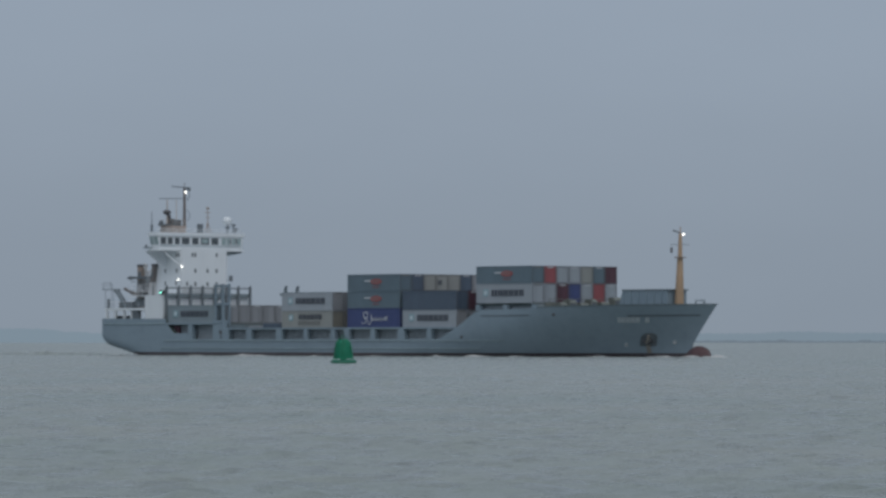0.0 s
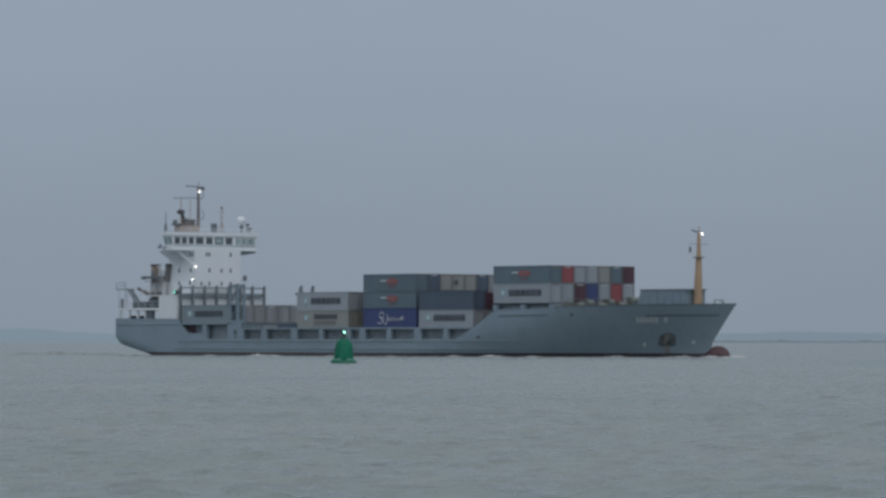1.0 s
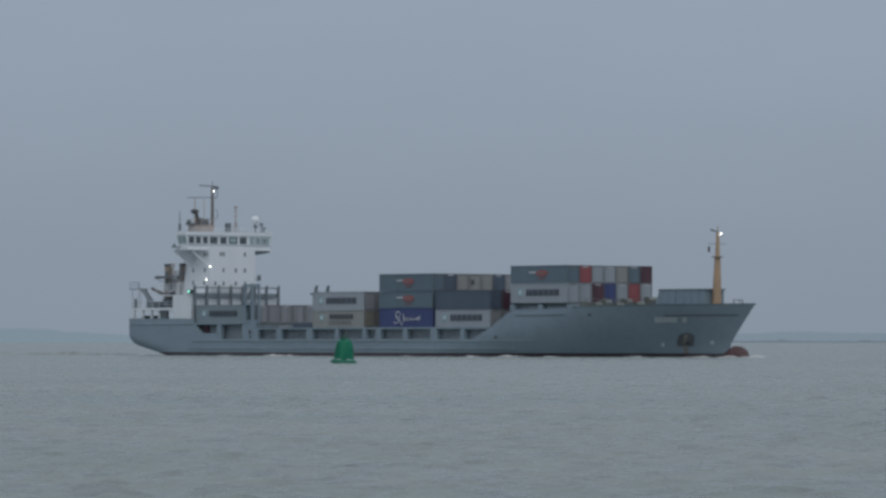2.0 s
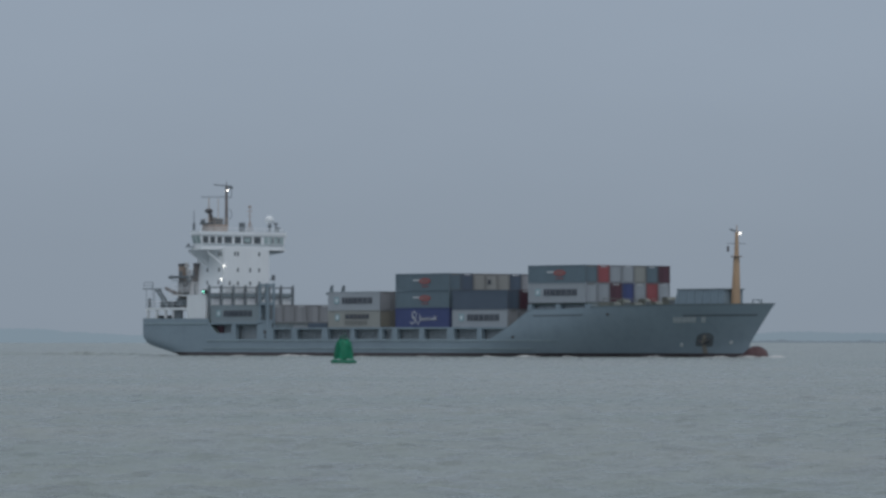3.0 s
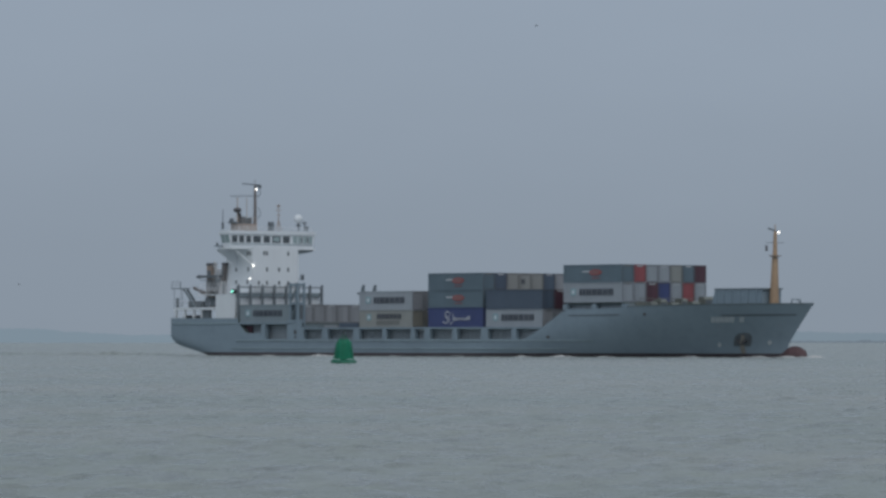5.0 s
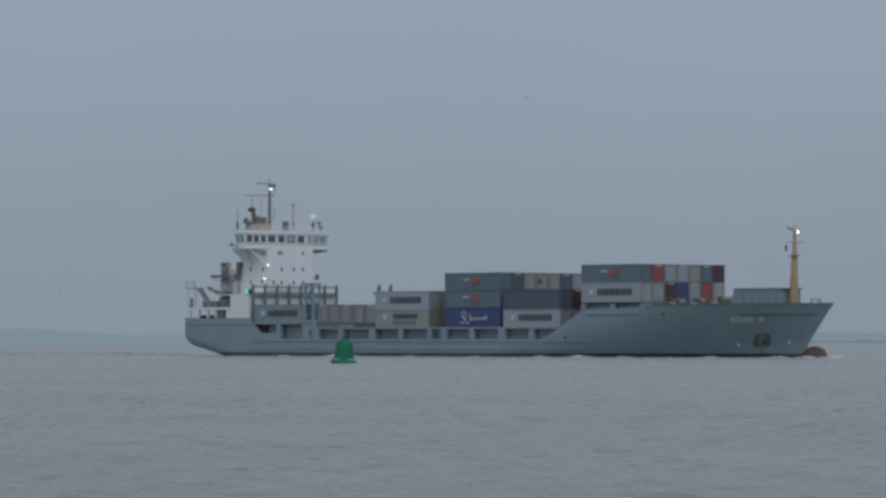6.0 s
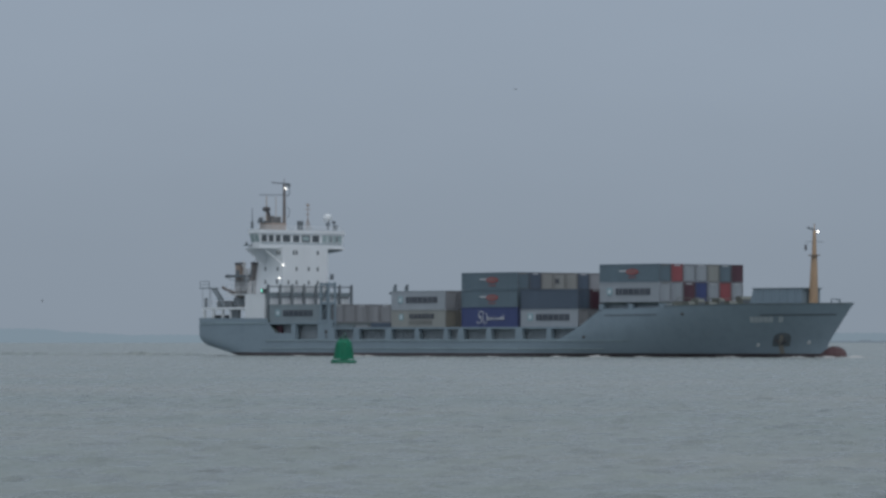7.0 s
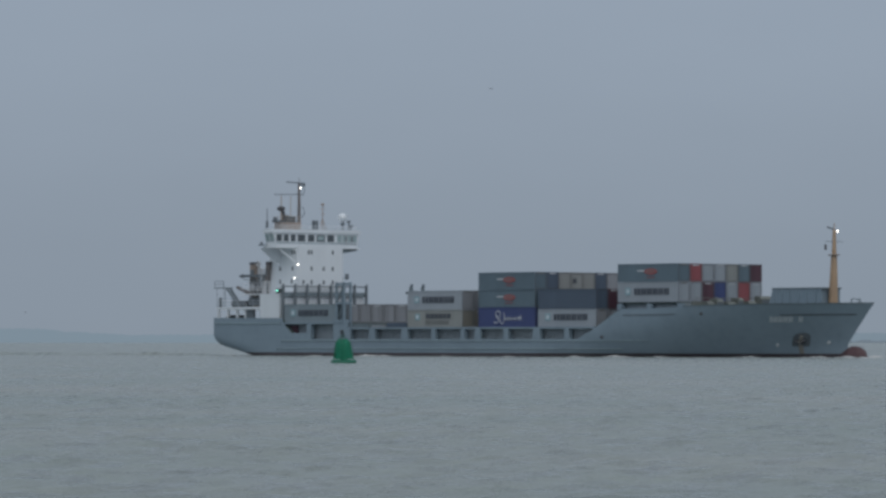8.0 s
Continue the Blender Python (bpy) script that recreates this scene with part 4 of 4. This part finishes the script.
def container(x, row, z, high, colour, label, style="", door=None):
    if high not in MESHES:
        MESHES[high] = box_meshes(high)
    shell, fram, door_a, door_b, bars, seal_shade = MESHES[high]
    top = tagged(new("shipping_container"), label, "container", group="containers on the ship")
    word, material = BOX[colour]
    dmat = BOX[door][1] if door else material
    for me, m in ((shell, material), (fram, material)):
        ob = new(me.name.split(".")[0], me)
        ob.parent = top
        own(ob, m)
    new("door_seal", seal_shade).parent = top
    for me, pair in ((door_a, bars[:2]), (door_b, bars[2:])):
        ob = new("door", me)
        ob.parent = top
        own(ob, dmat)
        for rod_mesh in pair:
            rod_ob = new("lock_rod", rod_mesh)
            rod_ob.parent = ob
            own(rod_ob, dmat)
    if style == "star":
        plaque(top, "emblem_panel", 1.55, 2.55, high * 0.36, high * 0.36 + 1.0, MARK_CYAN)
        part("emblem_star", prism(B(), [(2.05 + q * math.sin(a), high * 0.36 + 0.5 + q * math.cos(a)) for a, q in ((math.pi * i / 7, 0.4 if i % 2 == 0 else 0.2) for i in range(14))], "y", -0.04, -0.01), MARK_WHITE, top)
        word_blocks(top, 3.35, high * 0.36, 0.95, (1.2, 1.0, 0.9, 0.95, 0.9, 0.95), 0.22, MARK_DARK)
    elif style == "star_two":
        plaque(top, "emblem_panel", 1.75, 2.7, high * 0.42, high * 0.42 + 0.9, MARK_CYAN)
        part("emblem_star", prism(B(), [(2.22 + q * math.sin(a), high * 0.42 + 0.45 + q * math.cos(a)) for a, q in ((math.pi * i / 7, 0.36 if i % 2 == 0 else 0.18) for i in range(14))], "y", -0.04, -0.01), MARK_WHITE, top)
        word_blocks(top, 4.1, high * 0.50, 0.75, (0.85, 0.75, 0.7, 0.75, 0.7, 0.75), 0.2, MARK_DARK)
        word_blocks(top, 4.0, high * 0.16, 0.6, (0.6, 0.55, 0.6, 0.5, 0.6, 0.55, 0.6), 0.2, MARK_FADED)
    elif style == "oval":
        bm = B()
        pts = [(6.7 + 1.3 * math.cos(a), high * 0.56 + 0.46 * math.sin(a)) for a in (2 * math.pi * i / 20 for i in range(20))]
        part("emblem", prism(bm, pts, "y", -0.03, 0.03), MARK_RED, top)
        for dz in (-0.17, 0.08):
            plaque(top, "emblem_bar", 5.8, 7.5, high * 0.56 + dz, high * 0.56 + dz + 0.1, MARK_FADED, y=-0.045)
        plaque(top, "emblem_bar", 4.0, 5.5, high * 0.57, high * 0.57 + 0.2, MARK_WHITE)
        plaque(top, "emblem_bar", 5.9, 7.5, high * 0.22, high * 0.22 + 0.12, MARK_RED)
    elif style == "script":
        bm = B()
        # a tall crossed loop, then low joined waves that end in a lift
        loop = [(5.15 + 0.30 * math.sin(a) + 0.22 * math.cos(a / 2), -0.02, high * 0.44 + 0.85 * math.cos(a)) for a in (0.4 + 5.6 * i / 17 for i in range(18))]
        low = [(5.55 + 3.3 * f + 0.10 * math.sin(f * 38), -0.02, high * 0.42 + (0.27 - 0.13 * f) * math.sin(f * 38) + 0.25 * max(0.0, f - 0.8)) for f in (i / 69 for i in range(70))]
        for pts in (loop, low):
            for a, b in zip(pts, pts[1:]):
                rod(bm, a, b, 0.055, n=5)
        beam(bm, (8.75, -0.02, high * 0.36), (9.35, -0.02, high * 0.58), 0.1, 0.1)
        beam(bm, (8.75, -0.02, high * 0.55), (9.35, -0.02, high * 0.36), 0.1, 0.1)
        part("script_mark", bm, MARK_WHITE, top, "white looping script mark")
        bm = B()
        pts = [Vector((4.1 + 0.5 * math.cos(a) + 0.22 * k, -0.02, high * 0.5 + 0.45 * k + 0.45 * math.sin(a))) for k, a in [(1, 0.5 + 4.2 * i / 9) for i in range(10)] + [(-1, 1.57 - 4.4 * i / 9) for i in range(10)]]
        for a, b in zip(pts, pts[1:]):
            rod(bm, a, b, 0.07, n=5)
        part("script_mark", bm, MARK_WHITE, top, "white looping script mark")
    if style == "cross":
        for k in (-1, 1):
            bm = beam(B(), (LONG + 0.04, 0.72 - 0.36 * k, high * 0.38), (LONG + 0.04, 0.72 + 0.36 * k, high * 0.64), 0.04, 0.24)
            part("emblem_stroke", bm, MARK_DARK, top)
    # pale data plate on the door header
    if (row * 7 + int(x) + int(z)) % 2 == 0 or style == "oval":
        plate = part("data_plate", box(B(), LONG - 0.03, LONG + 0.03, 0.6, 1.8, high - 0.30, high - 0.16), MARK_FADED if style else MARK_WHITE, top)
    m = Matrix.Translation((x, -SIDE + ROW * row + 0.03, z))
    top.matrix_world = START @ m
    ABOARD.append((top, m))
    return top


def stack(x, z, tiers):
    for high, colours, styles in tiers:
        for row, colour in enumerate(colours):
            style = styles.get(row, "")
            words = {"star": " with emblem and dark lettering", "star_two": " with two lines of worn lettering", "oval": " with red oval emblem", "script": " with white script mark", "cross": " with dark cross emblem"}
            where = ", lowest in stack" if z < 4.6 or high == tiers[0][0] and (high, colours, styles) is tiers[0] else ", on another container"
            container(x, row, z, high, colour.split("/")[0], BOX[colour.split("/")[0]][0] + " steel container" + words.get(style, "") + where, style, door=colour.split("/")[1] if "/" in colour else None)
        z += high + 0.025


def cargo():
    stack(-44.6, 5.16, [(2.9, ["teal", "grey", "grey", "grey", "grey", "grey", "grey"], {0: "star"})])
    stack(-15.8, 4.41, [(2.59, ["beige/tan", "tan", "grey", "sage", "pale", "wine", "grey"], {0: "star_two"}), (2.9, ["pale/grey", "grey", "slate", "pale", "grey", "pale", "sage"], {0: "star"})])
    stack(0.0, 4.41, [(2.9, ["blue", "slate", "pale", "red", "grey", "blue", "pale"], {0: "script"}), (2.59, ["sage", "slate", "grey", "pale", "wine", "grey", "sage"], {0: "oval"}), (2.59, ["sage", "slate", "beige", "beige", "beige", "slate", "grey"], {0: "oval", 3: "cross"})])
    stack(12.86, 4.41, [(2.59, ["pale/grey", "grey", "sage", "slate", "pale", "grey", "wine"], {0: "star"}), (2.9, ["slate", "wine", "wine", "slate", "wine", "slate", "grey"], {})])
    stack(29.55, 7.93, [(2.9, ["pale", "pale", "wine", "blue", "pale", "red", "pale"], {0: "star"}), (2.59, ["sage", "red", "pale", "pale", "beige", "sage", "wine"], {0: "oval"})])


# ---------------------------------------------------------------- buoy
BUOY = (-10.53, 479.0, 0.0)


def buoy():
    """Lateral buoy; returns it and the added hood that times its flash."""
    top = tagged(new("channel_buoy"), "green steel lateral buoy with plated tower, afloat", "buoy")
    bm = B()
    rows = []
    for r, z in ((0.9, -0.6), (1.25, -0.25), (1.36, 0.0), (1.38, 0.2), (1.30, 0.33), (0.2, 0.36)):
        rows.append([bm.verts.new((r * math.cos(a), r * math.sin(a), z)) for a in (2 * math.pi * i / 24 for i in range(24))])
    grid_faces(bm, rows, wrap=True)
    bm.faces.new(rows[-1])
    bm.faces.new(rows[0][::-1])
    bmesh.ops.recalc_face_normals(bm, faces=bm.faces)
    part("float", bm, GREEN_DARK, top, "dark green round float", smooth=True)
    # six legs and the curved plates between them
    for i in range(6):
        a, b = 2 * math.pi * i / 6 + 0.25, 2 * math.pi * (i + 1) / 6 + 0.25
        bm = B()
        rod(bm, (1.08 * math.cos(a), 1.08 * math.sin(a), 0.3), (0.74 * math.cos(a), 0.74 * math.sin(a), 2.25), 0.06, n=6)
        part("tower_leg", bm, GREEN, top)
        bm = B()
        rod(bm, (0.74 * math.cos(a), 0.74 * math.sin(a), 2.25), (0.12 * math.cos(a), 0.12 * math.sin(a), 3.0), 0.024, n=6)
        part("lantern_stay", bm, GREEN_DARK, top)
        bm = B()
        rows = []
        for z, r in ((0.5, 1.06), (1.1, 1.02), (1.7, 0.92), (2.15, 0.80), (2.55, 0.52)):
            rows.append([bm.verts.new((r * math.cos(a + (b - a) * f), r * math.sin(a + (b - a) * f), z)) for f in (0.04, 0.35, 0.65, 0.96)])
        grid_faces(bm, rows)
        bmesh.ops.solidify(bm, geom=list(bm.faces), thickness=0.05)
        part("day_plate", bm, GREEN, top)
    bm = B()
    rod(bm, (0, 0, 0.3), (0, 0, 2.3), 0.34, 0.26, n=10)
    part("tower_core", bm, GREEN_DARK, top)
    for z, r in ((0.5, 1.06), (2.18, 0.80)):
        bm = B()
        for i in range(12):
            a, b = 2 * math.pi * i / 12, 2 * math.pi * (i + 1) / 12
            rod(bm, (r * math.cos(a), r * math.sin(a), z), (r * math.cos(b), r * math.sin(b), z), 0.05, n=5)
        part("ring", bm, GREEN, top)
    bm = B()
    rod(bm, (0, 0, 2.3), (0, 0, 2.97), 0.05, 0.05, n=8)
    rod(bm, (0, 0, 2.97), (0, 0, 3.12), 0.17, 0.17, n=12)
    part("lantern", bm, DARK, top)
    part("lamp", ball(B(), (0, 0, 3.27), 0.085), BUOY_LAMP, top, "green-white buoy light", smooth=True)
    # added opaque hood to time the flash, one slit on its -y side
    bm = B()
    rows = []
    for i in range(25):
        a = -math.pi / 2 + radians(38) + (2 * math.pi - 2 * radians(38)) * i / 24
        rows.append([bm.verts.new((0.16 * math.cos(a), 0.16 * math.sin(a), z)) for z in (-0.15, 0.15)])
    grid_faces(bm, rows)
    bm.faces.new([rw[1] for rw in rows])
    bmesh.ops.solidify(bm, geom=list(bm.faces), thickness=0.015)
    hood = part("lantern_hood", bm, DARK, top, "added dark slit hood that bares the lamp for one flash")
    hood.location = (0, 0, 3.27)
    top.matrix_world = pose(*BUOY)
    return top, hood


# ---------------------------------------------------------------- wake and birds
def foam_patch(bm, x, y, length, width, height, rng):
    """A ragged low streak of broken water."""
    k = max(4, int(length / 0.5))
    rows = []
    for i in range(k + 1):
        f = i / k
        w = width * math.sin(math.pi * min(0.97, max(0.03, f))) ** 0.6 * rng.uniform(0.5, 1.1)
        h = height * math.sin(math.pi * min(0.97, max(0.03, f))) * rng.uniform(0.3, 1.0)
        off = rng.uniform(-0.15, 0.15)
        rows.append([bm.verts.new((x + length * f, y + off + w * c, z)) for c, z in ((-0.5, -0.05), (-0.15, h), (0.2, h * 0.8), (0.5, -0.05))])
    grid_faces(bm, rows)


def wake():
    rng = random.Random(9)
    bm = B()
    for x, y, length, width, height in ((-27, -9.9, 7.5, 1.2, 0.30), (-21, -10.1, 3.5, 0.9, 0.2), (-38, -9.8, 4, 0.8, 0.16), (20, -9.7, 4, 0.7, 0.16), (27, -9.3, 6, 1.0, 0.26),
                                        (36, -8.4, 4, 0.6, 0.14), (50, -5.6, 5, 0.7, 0.18), (60, -3.2, 6, 0.8, 0.22), (66, -2.2, 4.5, 1.0, 0.28), (69.4, -0.9, 2.5, 1.6, 0.30), (70.4, -0.7, 3.8, 1.2, 0.34), (-8, -9.8, 3, 0.6, 0.12), (6, -9.8, 3, 0.5, 0.12)):
        foam_patch(bm, x, y, length, width, height, rng)
    for i in range(26):
        foam_patch(bm, -58 - rng.random() * 30, rng.uniform(-6, 6), rng.uniform(1.5, 4), rng.uniform(0.4, 1.0), 0.07, rng)
    foam = tagged(new("wake_foam", mesh_of("wake_foam", bm, FOAM)), "thin white foam along the hull and astern", "foam", kind="stuff")
    # smooth following waves that trail from the stern
    bm = B()
    rows = []
    for i in range(91):
        x = -57 - 2.6 * i
        a = 0.46 * min(1.0, 0.3 + i / 12) * (1 + 0.35 * math.sin(i * 0.33) + 0.45 * rng.uniform(-1, 1)) * max(0.25, 1 - i / 110)
        rows.append([bm.verts.new((x, -8.5 - 0.16 * i + c * 1.5 + 0.4 * math.sin(i * 0.5), -0.06 + a * math.cos(c * math.pi / 2) ** 2)) for c in (-1, -0.75, -0.5, -0.25, 0, 0.25, 0.5, 0.75, 1)])
    grid_faces(bm, rows)
    wave = tagged(new("stern_wave", mesh_of("stern_wave", bm, WATER, smooth=True)), "low smooth wave trailing astern of the ship", "wave", kind="stuff")
    for ob in (foam, wave):
        ob.matrix_world = START
        ABOARD.append((ob, Matrix.Identity(4)))


def bird():
    top = tagged(new("gull"), "small dark gull in flight over the water", "bird", group="gulls")
    bm = B()
    rows = []
    for x, r in ((-0.30, 0.015), (-0.16, 0.05), (0.0, 0.075), (0.14, 0.06), (0.22, 0.05), (0.30, 0.01)):
        rows.append([bm.verts.new((x, r * math.cos(a), r * math.sin(a))) for a in (2 * math.pi * i / 8 for i in range(8))])
    grid_faces(bm, rows, wrap=True)
    part("body", bm, GULL, top, smooth=True)
    wings = []
    for s in (-1, 1):
        bm = B()
        rows = [[bm.verts.new((x0, s * y, z)), bm.verts.new((x1, s * y, z + 0.012)), bm.verts.new((x2, s * y, z))] for x0, x1, x2, y, z in
                ((0.12, 0.02, -0.12, 0.02, 0.0), (0.16, 0.05, -0.08, 0.28, 0.05), (0.06, 0.0, -0.10, 0.5, 0.04), (-0.12, -0.13, -0.14, 0.66, 0.0))]
        grid_faces(bm, rows)
        bmesh.ops.solidify(bm, geom=list(bm.faces), thickness=0.015)
        wing = part("wing", bm, GULL, top)
        wing.location = (0, 0, 0.03)
        wings.append(wing)
    return top, wings


# ---------------------------------------------------------------- build
water = sea()
# far backdrops; each colour is a haze tone that glows by itself
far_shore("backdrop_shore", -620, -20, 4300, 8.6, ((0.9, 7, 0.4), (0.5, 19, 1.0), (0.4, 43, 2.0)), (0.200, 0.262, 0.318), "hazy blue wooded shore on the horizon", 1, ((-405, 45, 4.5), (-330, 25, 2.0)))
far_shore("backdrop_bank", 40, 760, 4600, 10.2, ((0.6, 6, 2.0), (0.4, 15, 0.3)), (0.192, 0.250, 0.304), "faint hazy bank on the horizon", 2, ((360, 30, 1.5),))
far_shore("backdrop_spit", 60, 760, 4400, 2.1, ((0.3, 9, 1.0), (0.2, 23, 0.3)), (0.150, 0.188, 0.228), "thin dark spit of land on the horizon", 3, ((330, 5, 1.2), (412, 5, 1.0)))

ship = tagged(new("container_ship"), "grey feeder container ship with white bridge house, under way", "ship")
ship.matrix_world = START
hull(ship)
side_structure(ship)
lashing_gantries(ship)
house(ship)
masts(ship)
stern_gear(ship)
bow_gear(ship)
cargo()
the_buoy, added_hood = buoy()
wake()
GULLS = [bird() for _ in range(2)]


# ---------------------------------------------------------------- movement
GULL_A = [(t, pose(x, y, z, 0, 0, 165)) for t, x, y, z in ((0.0, 49.62, 850.0, 111.28), (3.0, 29.37, 850.0, 87.81), (4.6, 18.94, 850.0, 70.23), (5.3, 16.91, 850.0, 54.79), (5.8, 16.06, 850.0, 47.87), (6.2, 15.63, 850.0, 48.72), (6.6, 14.99, 850.0, 49.36), (7.0, 13.61, 850.0, 49.68), (7.4, 12.02, 850.0, 49.78), (8.0, 9.04, 850.0, 49.78))]
GULL_B = [(t, pose(x, y, z, 0, 0, 190)) for t, x, y, z in ((0.0, -176.58, 1100.0, 33.02), (3.0, -140.81, 1100.0, 24.77), (4.6, -113.29, 1100.0, 17.89), (5.3, -96.79, 1100.0, 14.86), (5.8, -92.66, 1100.0, 14.04), (6.2, -93.90, 1100.0, 13.97), (6.6, -95.55, 1100.0, 13.35), (7.0, -97.47, 1100.0, 11.84), (7.5, -99.80, 1100.0, 10.33), (8.0, -101.59, 1100.0, 9.23))]



def motions():
    walk(ship, [(t, ship_pose(t)) for t in SHIP_TIMES])
    for thing, m in ABOARD:
        walk(thing, [(t, ship_pose(t) @ m) for t in SHIP_TIMES])
    walk(the_buoy, [(t, pose(*BUOY, 1.2 * math.sin(t * 1.7), 2.6 * math.sin(t * 1.5 - 1.2) + 0.8, 5 * math.sin(t * 0.7))) for t in [0.5 * i for i in range(17)]])
    # the added hood's slit sweeps past the viewer once, baring the lamp
    walk(added_hood, [(t, pose(0, 0, 3.27, 0, 0, a)) for t, a in ((0.0, -120), (0.5, -100), (0.7, -55), (0.8, -20), (1.0, 0), (1.2, 20), (1.3, 55), (1.5, 100), (2.0, 135), (4.0, 150), (6.0, 170), (8.0, 185))])
    for (gull, wings), path, beat in zip(GULLS, (GULL_A, GULL_B), (2.1, 2.6)):
        walk(gull, path)
        for k, wing in enumerate(wings):
            walk(wing, [(0.1 * i, pose(0, 0, 0.03, (1 if k else -1) * (12 + 26 * math.sin(2 * math.pi * beat * 0.1 * i)))) for i in range(81)])
    walk(water, [(t, pose(-0.5 * t, -0.7 * t, 0)) for t in (0.0, 4.0, 8.0)])


motions()
